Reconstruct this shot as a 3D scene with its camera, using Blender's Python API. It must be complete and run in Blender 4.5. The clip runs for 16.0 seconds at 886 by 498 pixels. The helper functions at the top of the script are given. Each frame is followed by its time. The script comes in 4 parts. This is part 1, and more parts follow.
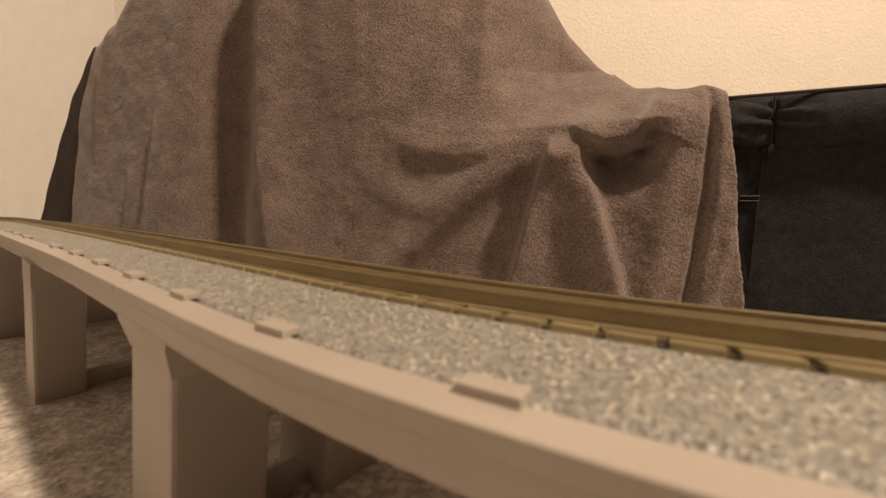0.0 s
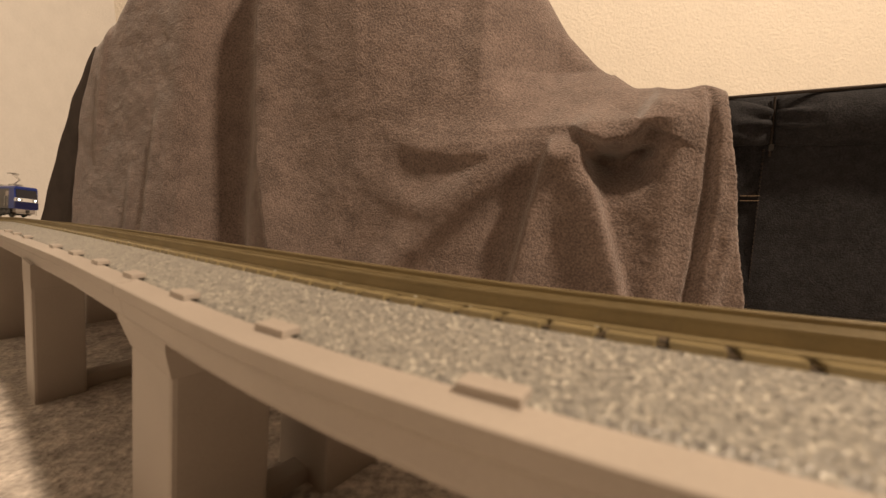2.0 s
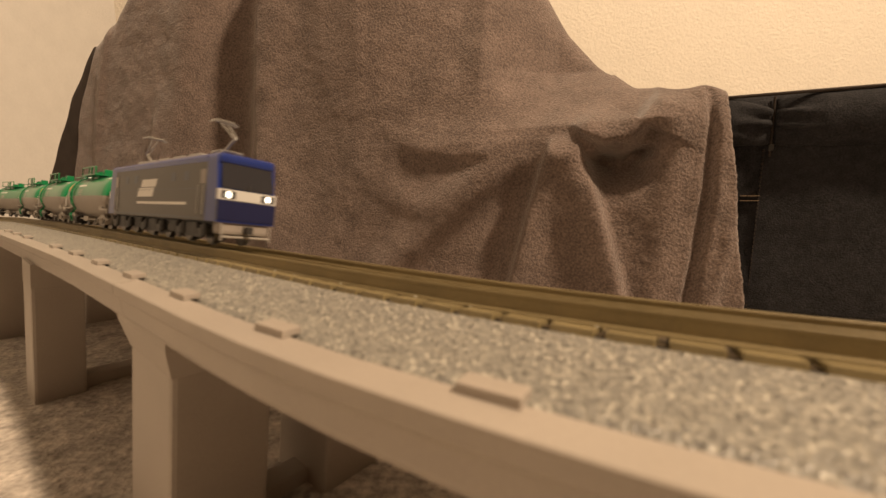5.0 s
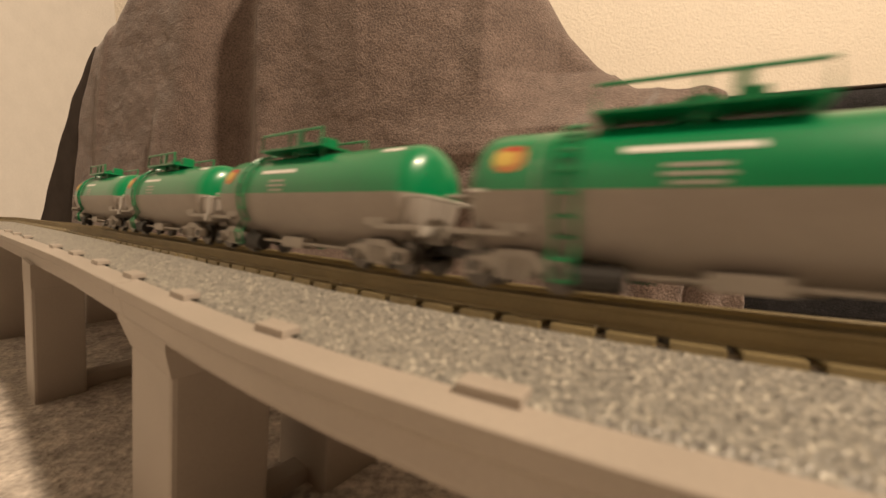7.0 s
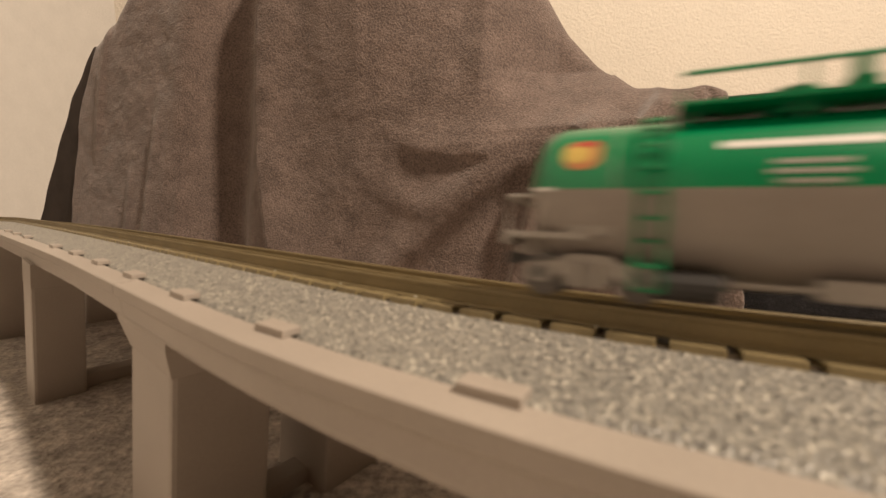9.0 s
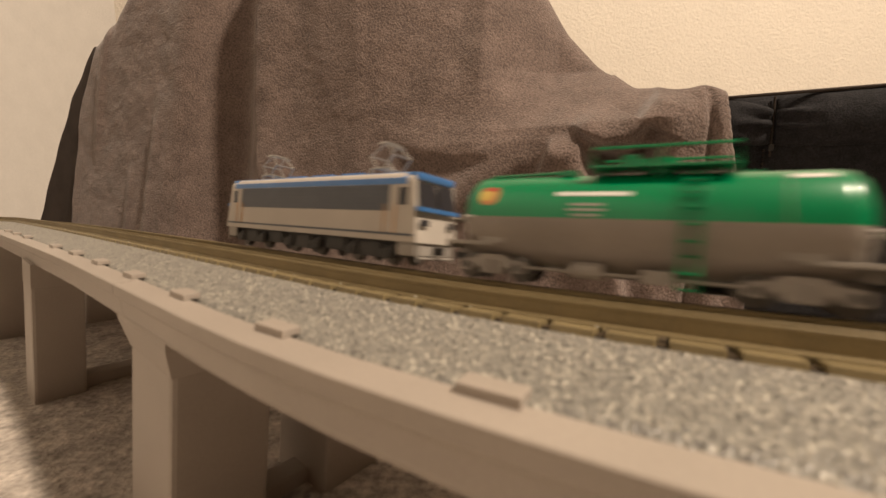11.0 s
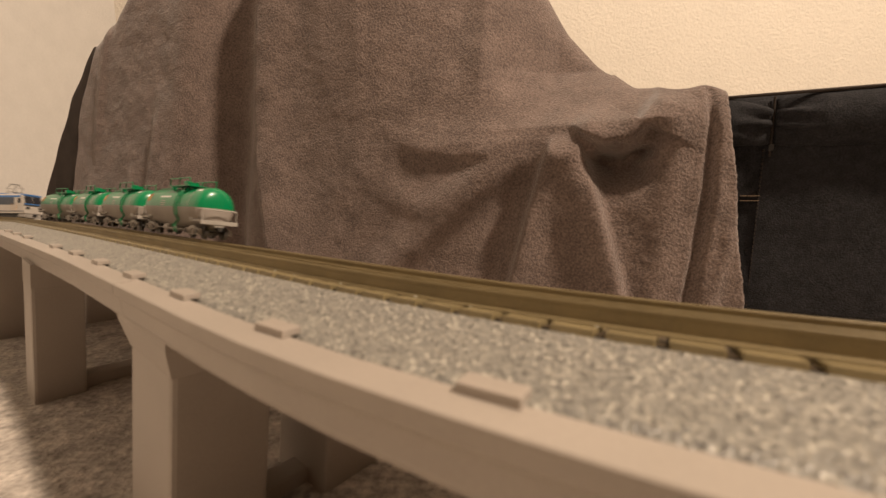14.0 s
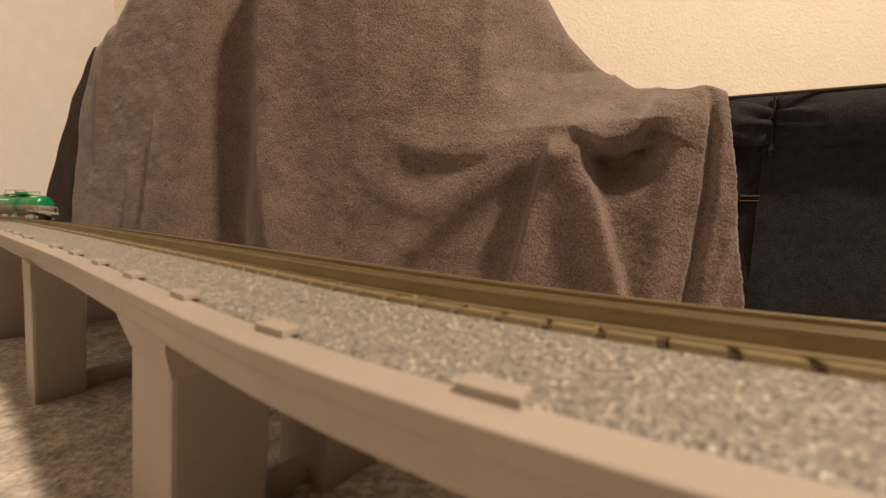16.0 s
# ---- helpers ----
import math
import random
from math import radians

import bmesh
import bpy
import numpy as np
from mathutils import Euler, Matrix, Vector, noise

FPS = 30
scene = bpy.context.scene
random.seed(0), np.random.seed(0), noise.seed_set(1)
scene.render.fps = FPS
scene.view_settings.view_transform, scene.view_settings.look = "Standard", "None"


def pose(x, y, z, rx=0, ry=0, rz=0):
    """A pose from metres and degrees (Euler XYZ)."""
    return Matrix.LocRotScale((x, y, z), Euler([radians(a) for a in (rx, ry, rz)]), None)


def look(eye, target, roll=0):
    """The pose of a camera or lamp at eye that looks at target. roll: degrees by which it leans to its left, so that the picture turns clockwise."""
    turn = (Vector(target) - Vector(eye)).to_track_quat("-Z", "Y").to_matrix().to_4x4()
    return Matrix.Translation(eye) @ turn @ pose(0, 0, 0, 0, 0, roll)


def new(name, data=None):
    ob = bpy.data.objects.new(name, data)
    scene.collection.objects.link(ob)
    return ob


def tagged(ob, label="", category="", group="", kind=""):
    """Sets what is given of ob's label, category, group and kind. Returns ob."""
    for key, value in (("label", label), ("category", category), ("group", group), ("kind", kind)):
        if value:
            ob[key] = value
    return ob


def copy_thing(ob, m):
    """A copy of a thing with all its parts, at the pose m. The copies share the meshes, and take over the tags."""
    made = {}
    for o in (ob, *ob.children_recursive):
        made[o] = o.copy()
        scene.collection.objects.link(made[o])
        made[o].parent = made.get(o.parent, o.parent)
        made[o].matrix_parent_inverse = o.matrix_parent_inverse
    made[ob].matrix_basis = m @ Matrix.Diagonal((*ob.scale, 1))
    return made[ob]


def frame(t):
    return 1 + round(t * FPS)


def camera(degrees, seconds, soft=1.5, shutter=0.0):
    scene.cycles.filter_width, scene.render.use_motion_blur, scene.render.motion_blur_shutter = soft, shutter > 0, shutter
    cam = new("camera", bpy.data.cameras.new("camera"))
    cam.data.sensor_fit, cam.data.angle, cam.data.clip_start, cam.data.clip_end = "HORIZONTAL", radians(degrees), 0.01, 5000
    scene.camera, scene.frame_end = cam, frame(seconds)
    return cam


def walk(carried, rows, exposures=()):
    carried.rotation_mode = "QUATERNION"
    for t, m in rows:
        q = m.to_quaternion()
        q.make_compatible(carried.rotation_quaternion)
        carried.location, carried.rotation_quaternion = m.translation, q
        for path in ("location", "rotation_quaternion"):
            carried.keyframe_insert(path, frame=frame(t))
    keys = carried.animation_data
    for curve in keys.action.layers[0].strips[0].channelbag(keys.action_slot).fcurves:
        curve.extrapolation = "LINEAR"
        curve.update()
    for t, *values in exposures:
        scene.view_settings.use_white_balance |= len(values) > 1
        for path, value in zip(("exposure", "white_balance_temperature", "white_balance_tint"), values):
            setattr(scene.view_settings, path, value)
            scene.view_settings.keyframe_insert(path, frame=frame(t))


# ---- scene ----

MM = 0.001
PITCH, EYE = -7.0, (0.0, 0.0, 0.088)
cam = camera(93.7, 16.0, soft=1.5, shutter=0.55)
cam.data.dof.use_dof = True
cam.data.dof.focus_distance = 0.45
cam.data.dof.aperture_fstop = 24.0
aim = look(EYE, (0.0, 1.0, 0.088 + math.tan(radians(PITCH))))
walk(cam, [(0.0, aim), (16.0, aim)], exposures=[
    (0.0, 0.0, 6450, 10), (1.5, 0.0, 6450, 10), (3.0, 0.0, 7200, 10), (6.5, 0.0, 7200, 10), (7.0, 0.0, 6700, 8),
    (8.5, 0.0, 6150, 8), (12.5, 0.0, 6150, 8), (14.0, 0.0, 6300, 10), (16.0, 0.0, 6500, 10)])

# ---- light: one warm room lamp under the ceiling, and a dim warm surround ----
world = bpy.data.worlds.new("world")
scene.world = world
world.use_nodes = True
world.node_tree.nodes["Background"].inputs[0].default_value = (1.0, 0.82, 0.62, 1)
world.node_tree.nodes["Background"].inputs[1].default_value = 0.05
lamp_data = bpy.data.lights.new("room_lamp", "AREA")
lamp_data.shape, lamp_data.size = "DISK", 0.20
lamp_data.energy = 107.0
lamp_data.color = (1.0, 0.778, 0.575)
lamp = new("room_lamp", lamp_data)
lamp.matrix_world = look((1.35, -0.60, 2.25), (0.35, 0.15, 0.0))


# ---- materials ----
def mat(name, color, rough=0.6, metal=0.0, var=0.12, scale=60.0, bump=0.0, bump_scale=400.0, fine=0.0, spec=0.5, coat=0.0, island=0.0):
    """A surface with variation at two scales (metres) and fine relief."""
    m = bpy.data.materials.new(name)
    m.use_nodes = True
    nt = m.node_tree
    N, L = nt.nodes, nt.links
    b = N["Principled BSDF"]
    b.inputs["Roughness"].default_value = rough
    b.inputs["Metallic"].default_value = metal
    b.inputs["Specular IOR Level"].default_value = spec
    b.inputs["Coat Weight"].default_value = coat
    co = N.new("ShaderNodeTexCoord")
    n1 = N.new("ShaderNodeTexNoise")
    n1.inputs["Scale"].default_value, n1.inputs["Detail"].default_value = scale, 5
    L.new(co.outputs["Object"], n1.inputs["Vector"])
    n2 = N.new("ShaderNodeTexNoise")
    n2.inputs["Scale"].default_value, n2.inputs["Detail"].default_value = bump_scale, 4
    L.new(co.outputs["Object"], n2.inputs["Vector"])
    ramp = N.new("ShaderNodeMapRange")
    ramp.inputs[1].default_value, ramp.inputs[2].default_value = 0.3, 0.7
    ramp.inputs[3].default_value, ramp.inputs[4].default_value = 1 - var, 1 + var
    L.new(n1.outputs[0], ramp.inputs[0])
    r2 = N.new("ShaderNodeMapRange")
    r2.inputs[1].default_value, r2.inputs[2].default_value = 0.3, 0.7
    r2.inputs[3].default_value, r2.inputs[4].default_value = 1 - fine, 1 + fine
    L.new(n2.outputs[0], r2.inputs[0])
    mul = N.new("ShaderNodeMath")
    mul.operation = "MULTIPLY"
    L.new(ramp.outputs[0], mul.inputs[0])
    L.new(r2.outputs[0], mul.inputs[1])
    value = mul.outputs[0]
    if island:
        info = N.new("ShaderNodeObjectInfo")
        r3 = N.new("ShaderNodeMapRange")
        r3.inputs[3].default_value, r3.inputs[4].default_value = 1 - island, 1 + island
        L.new(info.outputs["Random"], r3.inputs[0])
        m3 = N.new("ShaderNodeMath")
        m3.operation = "MULTIPLY"
        L.new(value, m3.inputs[0])
        L.new(r3.outputs[0], m3.inputs[1])
        value = m3.outputs[0]
    mix = N.new("ShaderNodeVectorMath")
    mix.operation = "SCALE"
    mix.inputs[0].default_value = color
    L.new(value, mix.inputs["Scale"])
    L.new(mix.outputs[0], b.inputs["Base Color"])
    if bump:
        bp = N.new("ShaderNodeBump")
        bp.inputs["Strength"].default_value = bump
        bp.inputs["Distance"].default_value = 0.6 / bump_scale
        L.new(n2.outputs[0], bp.inputs["Height"])
        L.new(bp.outputs[0], b.inputs["Normal"])
    return m


def glow(name, color, strength):
    m = bpy.data.materials.new(name)
    m.use_nodes = True
    b = m.node_tree.nodes["Principled BSDF"]
    b.inputs["Base Color"].default_value = (*color, 1)
    b.inputs["Emission Color"].default_value = (*color, 1)
    b.inputs["Emission Strength"].default_value = strength
    return m


CONCRETE = mat("grey_beige_plastic", (0.36, 0.315, 0.272), 0.36, var=0.05, scale=40, bump=0.12, bump_scale=1500, fine=0.03)
SLEEPER = mat("olive_brown_plastic", (0.225, 0.178, 0.090), 0.45, var=0.10, scale=200, bump=0.15, bump_scale=1800, fine=0.06, island=0.07)
GAP_SHADE = mat("dark_brown_gap_shade", (0.07, 0.05, 0.028), 0.6, var=0.1, scale=200)
RAIL = mat("weathered_brass_rail", (0.235, 0.185, 0.095), 0.5, 0.1, var=0.12, scale=120, fine=0.08, bump=0.08, bump_scale=2500)
GREEN = mat("green_tank_paint", (0.0, 0.20, 0.07), 0.30, var=0.06, scale=60, fine=0.03, bump_scale=900, coat=0.25)
TANK_GREY = mat("warm_grey_tank_paint", (0.30, 0.265, 0.235), 0.45, var=0.08, scale=70, fine=0.04, bump_scale=900)
GREY_PART = mat("light_grey_plastic", (0.36, 0.33, 0.295), 0.5, var=0.1, scale=150, fine=0.05, bump_scale=1200)
DARK = mat("dark_running_gear", (0.035, 0.032, 0.03), 0.55, var=0.2, scale=200, fine=0.1, bump_scale=1200)
WHEEL = mat("blackened_metal_wheel", (0.12, 0.11, 0.10), 0.35, 0.8, var=0.15, scale=300)
WHITE = mat("white_print_and_highlight", (0.72, 0.70, 0.66), 0.5, var=0.04, scale=200)
ORANGE = mat("orange_emblem_print", (0.45, 0.19, 0.07), 0.5, var=0.05, scale=200)
YELLOW = mat("yellow_emblem_print", (0.54, 0.38, 0.09), 0.5, var=0.05, scale=200)
RED = mat("red_emblem_print", (0.40, 0.07, 0.04), 0.5, var=0.05, scale=200)
BLUE = mat("deep_blue_paint", (0.014, 0.032, 0.18), 0.32, var=0.06, scale=90, coat=0.2)
NAVY = mat("navy_paint", (0.012, 0.015, 0.06), 0.35, var=0.06, scale=90)
LOCO_GREY = mat("grey_loco_side_paint", (0.072, 0.066, 0.058), 0.4, var=0.05, scale=90, fine=0.03)
LOCO_PALE = mat("pale_grey_loco_paint", (0.58, 0.57, 0.55), 0.4, var=0.05, scale=90)
ROOF_GREY = mat("light_grey_roof", (0.36, 0.34, 0.31), 0.5, var=0.08, scale=120)
SKY_BLUE = mat("mid_blue_paint", (0.055, 0.17, 0.42), 0.33, var=0.06, scale=90, coat=0.2)
SLATE = mat("dark_slate_paint", (0.085, 0.095, 0.115), 0.45, var=0.08, scale=120)
CREAM = mat("cream_paint", (0.50, 0.455, 0.40), 0.4, var=0.05, scale=90)
GLASS_DARK = mat("dark_cab_glass", (0.03, 0.03, 0.035), 0.08, var=0.05, scale=50)
GRAIN = mat("pale_glassy_grain", (0.55, 0.52, 0.44), 0.15, var=0.1, scale=300)
GRAB = mat("ochre_rail_paint", (0.40, 0.22, 0.09), 0.5, var=0.05, scale=200)
METAL = mat("bare_pantograph_metal", (0.42, 0.40, 0.37), 0.35, 0.7, var=0.1, scale=300)
LIGHT_ON = glow("lit_headlight", (1.0, 0.93, 0.78), 3.5)
CARPET = mat("beige_grey_carpet", (0.42, 0.377, 0.333), 0.95, var=0.32, scale=95, bump=0.9, bump_scale=360, fine=0.32, spec=0.1)
WALLPAPER = mat("cream_stippled_wallpaper", (0.66, 0.61, 0.53), 0.8, var=0.02, scale=8, bump=0.75, bump_scale=150, fine=0.03, spec=0.2)
WALLPAPER_GREY = mat("grey_white_wallpaper", (0.62, 0.60, 0.57), 0.8, var=0.03, scale=25, bump=0.3, bump_scale=220, fine=0.02, spec=0.2)
DARK_WALL = mat("unseen_dark_wall", (0.11, 0.075, 0.05), 0.6, var=0.15, scale=12)
CEILING = mat("greyed_ceiling", (0.42, 0.40, 0.37), 0.9, var=0.02, scale=8)
BLANKET = mat("taupe_fleece", (0.163, 0.123, 0.107), 0.95, var=0.16, scale=45, bump=1.0, bump_scale=560, fine=0.40, spec=0.15)
BLANKET.node_tree.nodes["Principled BSDF"].inputs["Sheen Weight"].default_value = 0.35
BLANKET.node_tree.nodes["Principled BSDF"].inputs["Sheen Roughness"].default_value = 0.45
DENIM = mat("black_denim", (0.020, 0.0195, 0.022), 0.85, var=0.3, scale=160, bump=0.7, bump_scale=900, fine=0.45, spec=0.2)
BLACK_CLOTH = mat("charcoal_cloth", (0.050, 0.040, 0.035), 0.9, var=0.12, scale=60, bump=0.4, bump_scale=1400, fine=0.15, spec=0.15)
THREAD = mat("pale_thread", (0.45, 0.33, 0.22), 0.8, var=0.1, scale=500)


def ballast_material():
    m = mat("grey_ballast", (0.40, 0.375, 0.33), 0.42, var=0.1, scale=60, bump_scale=900, fine=0.1)
    nt = m.node_tree
    N, L = nt.nodes, nt.links
    b = N["Principled BSDF"]
    co = N.new("ShaderNodeTexCoord")
    v = N.new("ShaderNodeTexVoronoi")
    v.inputs["Scale"].default_value = 2000
    L.new(co.outputs["Object"], v.inputs["Vector"])
    sep = N.new("ShaderNodeSeparateColor")
    L.new(v.outputs["Color"], sep.inputs[0])
    cr = N.new("ShaderNodeValToRGB")
    e = cr.color_ramp.elements
    e[0].position, e[0].color = 0.0, (0.10, 0.095, 0.085, 1)
    e[1].position, e[1].color = 1.0, (0.50, 0.47, 0.40, 1)
    for p, c in ((0.22, (0.185, 0.177, 0.16, 1)), (0.6, (0.245, 0.234, 0.208, 1)), (0.88, (0.30, 0.28, 0.24, 1))):
        k = e.new(p)
        k.color = c
    L.new(sep.outputs[0], cr.inputs[0])
    L.new(cr.outputs[0], b.inputs["Base Color"])
    bp = N.new("ShaderNodeBump")
    bp.inputs["Strength"].default_value, bp.inputs["Distance"].default_value = 0.7, 0.0003
    L.new(v.outputs["Distance"], bp.inputs["Height"])
    L.new(bp.outputs[0], b.inputs["Normal"])
    return m


BALLAST = ballast_material()


# ---- mesh helpers: shapes in millimetres ----
LENGTH = [1.0, 1.0, 1.0]   # length, width and height proportions of the vehicle being built


def mesh_ob(name, bm, material, smooth=False, long=1.0, wide=1.0, tall=1.0):
    me = bpy.data.meshes.new(name)
    bmesh.ops.scale(bm, vec=(MM * long, MM * wide, MM * tall), verts=bm.verts)
    bmesh.ops.recalc_face_normals(bm, faces=bm.faces)
    bm.to_mesh(me)
    bm.free()
    me.materials.append(material)
    if smooth:
        me.polygons.foreach_set("use_smooth", [True] * len(me.polygons))
    return new(name, me)


def part(name, bm, material, parent, label="", smooth=False):
    ob = mesh_ob(name, bm, material, smooth, *((1.0, 1.0, 1.0) if name in ("wheelset", "bogie") else LENGTH))
    ob.parent = parent
    return tagged(ob, label)


def share(name, source, parent, m):
    """Another object on the same mesh, placed by m (metres)."""
    ob = new(name, source.data)
    ob.parent = parent
    ob.matrix_basis = m
    return ob


def box(bm, x0, x1, y0, y1, z0, z1, bevel=0.0):
    r = bmesh.ops.create_cube(bm, size=1.0)
    vs = r["verts"]
    for v in vs:
        v.co = Vector((x0 + (v.co.x + 0.5) * (x1 - x0), y0 + (v.co.y + 0.5) * (y1 - y0), z0 + (v.co.z + 0.5) * (z1 - z0)))
    if bevel:
        es = list({e for v in vs for e in v.link_edges})
        bmesh.ops.bevel(bm, geom=es, offset=bevel, segments=2, profile=0.6, affect="EDGES")
    return bm


def B(*a, bevel=0.0):
    return box(bmesh.new(), *a, bevel=bevel)


def rod(bm, p, q, r, seg=8):
    p, q = Vector(p), Vector(q)
    m = Matrix.Translation((p + q) / 2) @ (q - p).to_track_quat("Z", "Y").to_matrix().to_4x4()
    bmesh.ops.create_cone(bm, cap_ends=True, segments=seg, radius1=r, radius2=r, depth=(q - p).length, matrix=m)
    return bm


def tube(bm, pts, r, seg=6):
    """One bent round bar through the points."""
    pts = [Vector(p) for p in pts]
    rings = []
    for i, p in enumerate(pts):
        d = (pts[min(i + 1, len(pts) - 1)] - pts[max(i - 1, 0)]).normalized()
        q = d.to_track_quat("Z", "Y").to_matrix()
        rings.append([bm.verts.new(p + q @ Vector((r * math.cos(6.2832 * k / seg), r * math.sin(6.2832 * k / seg), 0))) for k in range(seg)])
    for a, b in zip(rings, rings[1:]):
        o = min(range(seg), key=lambda m: (b[m].co - a[0].co).length)
        for k in range(seg):
            bm.faces.new((a[k], a[(k + 1) % seg], b[(k + 1 + o) % seg], b[(k + o) % seg]))
    bm.faces.new(rings[0][::-1])
    bm.faces.new(rings[-1])
    return bm


def prism(outline, x0, x1, bm=None):
    """An outline in (y, z), pushed from x0 to x1."""
    bm = bm or bmesh.new()
    a = [bm.verts.new((x0, y, z)) for y, z in outline]
    b = [bm.verts.new((x1, y, z)) for y, z in outline]
    n = len(a)
    for i in range(n):
        bm.faces.new((a[i], a[(i + 1) % n], b[(i + 1) % n], b[i]))
    bm.faces.new(a[::-1])
    bm.faces.new(b)
    return bm


def empty(name, label, category, group=""):
    ob = new(name)
    ob.empty_display_size = 0.01
    return tagged(ob, label, category, group)


# ---- the railway's line: a canted curve past the eye, a straight, then a left-hand curve ----
TH, GAP_TO_EYE, FLOOR_DROP = 38.2, 58.3, 75.0
BEND, RADIUS = 470.0, 220.0
NEAR_BEND, NEAR_RADIUS, NEAR_END = 75.0, 460.0, 0.66
CANT = math.tan(radians(11.0))
LEAN = 8.0
FAR_SPACING, FAR_DROP = 29.0, -5.2
LINE = pose(math.sin(radians(TH)) * GAP_TO_EYE * MM, math.cos(radians(TH)) * GAP_TO_EYE * MM, FLOOR_DROP * MM, 0, 0, -TH)


def sag(u):
    return -0.7 * (max(0.0, u - 200.0) / 200.0) ** 2 if u < 700 else -4.4


def widen(u, l):
    """The curved spans carry their parapet a little further out than the straight ones."""
    t = min(1.0, max(0.0, (175.0 - u) / 130.0))
    return l - 3.1 * t if l < -20.0 else l


def place(u, l, z):
    """A place beside the line, in millimetres of the line's own space."""
    l = widen(u, l)
    if u < NEAR_BEND:
        a = min((NEAR_BEND - u) / NEAR_RADIUS, NEAR_END)
        rest = NEAR_BEND - u - a * NEAR_RADIUS
        x = -NEAR_BEND + (NEAR_RADIUS - l) * math.sin(a) + rest * math.cos(a)
        return Vector((x, NEAR_RADIUS - (NEAR_RADIUS - l) * math.cos(a) + rest * math.sin(a), z))
    if u <= BEND:
        return Vector((-u, l, z + sag(u)))
    a = (u - BEND) / RADIUS
    return Vector((-(BEND + RADIUS * math.sin(a)) - l * math.sin(a), -RADIUS * (1 - math.cos(a)) + l * math.cos(a), z + sag(u)))


def canted(l, z, shift=0.0):
    """A place of the track's own section, tipped down away from its near rail."""
    return z - CANT * (l - shift + 5.0)


def turn(u):
    if u < NEAR_BEND:
        return math.degrees(min((NEAR_BEND - u) / NEAR_RADIUS, NEAR_END))
    return 0.0 if u <= BEND else math.degrees((u - BEND) / RADIUS)


def sweep(outline, us, bm=None, drop=0.0):
    """A closed outline in (l, z) carried along the line."""
    bm = bm or bmesh.new()
    rings = [[bm.verts.new(place(u, l, z + drop)) for l, z in outline] for u in us]
    n = len(outline)
    for a, b in zip(rings, rings[1:]):
        for i in range(n):
            bm.faces.new((a[i], a[(i + 1) % n], b[(i + 1) % n], b[i]))
    bm.faces.new(rings[0][::-1])
    bm.faces.new(rings[-1])
    return bm


def steps(u0, u1):
    n = 2 if u1 <= -240 else max(2, int((u1 - u0) / 14) + 1)
    return [u0 + (u1 - u0) * i / (n - 1) for i in range(n)]


# ---- room ----
def room_slab(name, label, x0, x1, y0, y1, z0, z1, material):
    bm = box(bmesh.new(), x0 * 1000, x1 * 1000, y0 * 1000, y1 * 1000, z0 * 1000, z1 * 1000)
    return tagged(mesh_ob(name, bm, material), label, name.split("_")[0], kind="structure")


room_slab("floor", "beige grey flecked short-pile carpet", -1.1, 2.6, -2.2, 1.4, -0.05, 0.0, CARPET)
# unseen ceiling, greyed down so that less light bounces back
room_slab("ceiling", "unseen plain ceiling, greyed to cut bounced light", -1.1, 2.6, -2.2, 1.4, 2.4, 2.45, CEILING)
room_slab("wall_north", "cream stippled wallpaper on a plain wall", -0.93, 2.5, 1.25, 1.35, 0.0, 2.4, WALLPAPER)
room_slab("wall_west", "pale grey textured wallpaper on a plain wall", -1.03, -0.93, -2.2, 1.35, 0.0, 2.4, WALLPAPER_GREY)
# unseen walls, their dark brown chosen to cut light bounced towards the railway
room_slab("wall_east", "unseen plain wall, darkened to cut bounced light", 2.5, 2.6, -2.2, 1.35, 0.0, 2.4, DARK_WALL)
room_slab("wall_south", "unseen plain wall, darkened to cut bounced light", -0.93, 2.5, -2.2, -2.1, 0.0, 2.4, DARK_WALL)

# ---- viaduct ----
PIER_FIRST, PIER_STEP = 114.0, 132.0
DECK = [(-30.8, -5.9), (-31, -6.1), (-31, -8.4), (-30.2, -9.1), (-29.8, -9.8), (-29.6, -13.2), (-29.2, -14.4), (-28.4, -15.2), (12.5, -15.2), (13.5, -13.6), (13.5, -9.2), (10.5, -9.2), (10.5, -9.6), (-25.8, -7.6), (-25.8, -5.9)]
FAR_DECK = [(-15.45, -8.6), (-15.45, -15.2), (28.2, -15.2), (31, -13), (31, -11.2), (25.8, -11.2), (25.8, -12), (-10.5, -10), (-10.5, -8.6)]


def viaduct_span(u0, u1, blocks):
    span = empty("viaduct_span", "grey beige plastic model viaduct span with low parapet", "model viaduct", "viaduct spans")
    span.matrix_world = LINE
    bm = sweep(DECK, steps(u0 + 0.15, u1 - 0.15))
    part("deck", bm, CONCRETE, span)
    if blocks:
        k = math.ceil((u0 - 22.3) / 32.3)
        while 22.3 + 32.3 * k < u1 - 4:
            c = 22.3 + 32.3 * k
            if c > u0 + 4:
                b = bmesh.new()
                box(b, -3.4, 3.4, -1.5, 1.5, 0, 1.15, 0.18)
                ob = part("parapet_block", b, CONCRETE, span)
                p = place(c + 0.6, -25.4, -5.92) * MM
                ob.matrix_basis = Matrix.Translation(p) @ pose(0, 0, 0, 0, 0, turn(c))
            k += 1
    return span


def far_span(u0, u1):
    span = empty("viaduct_span", "grey beige plastic model viaduct span behind the first", "model viaduct", "viaduct spans")
    span.matrix_world = LINE
    bm = sweep([(l + FAR_SPACING, z + FAR_DROP) for l, z in FAR_DECK], steps(u0 + 0.15, u1 - 0.15))
    part("deck", bm, CONCRETE, span)
    return span


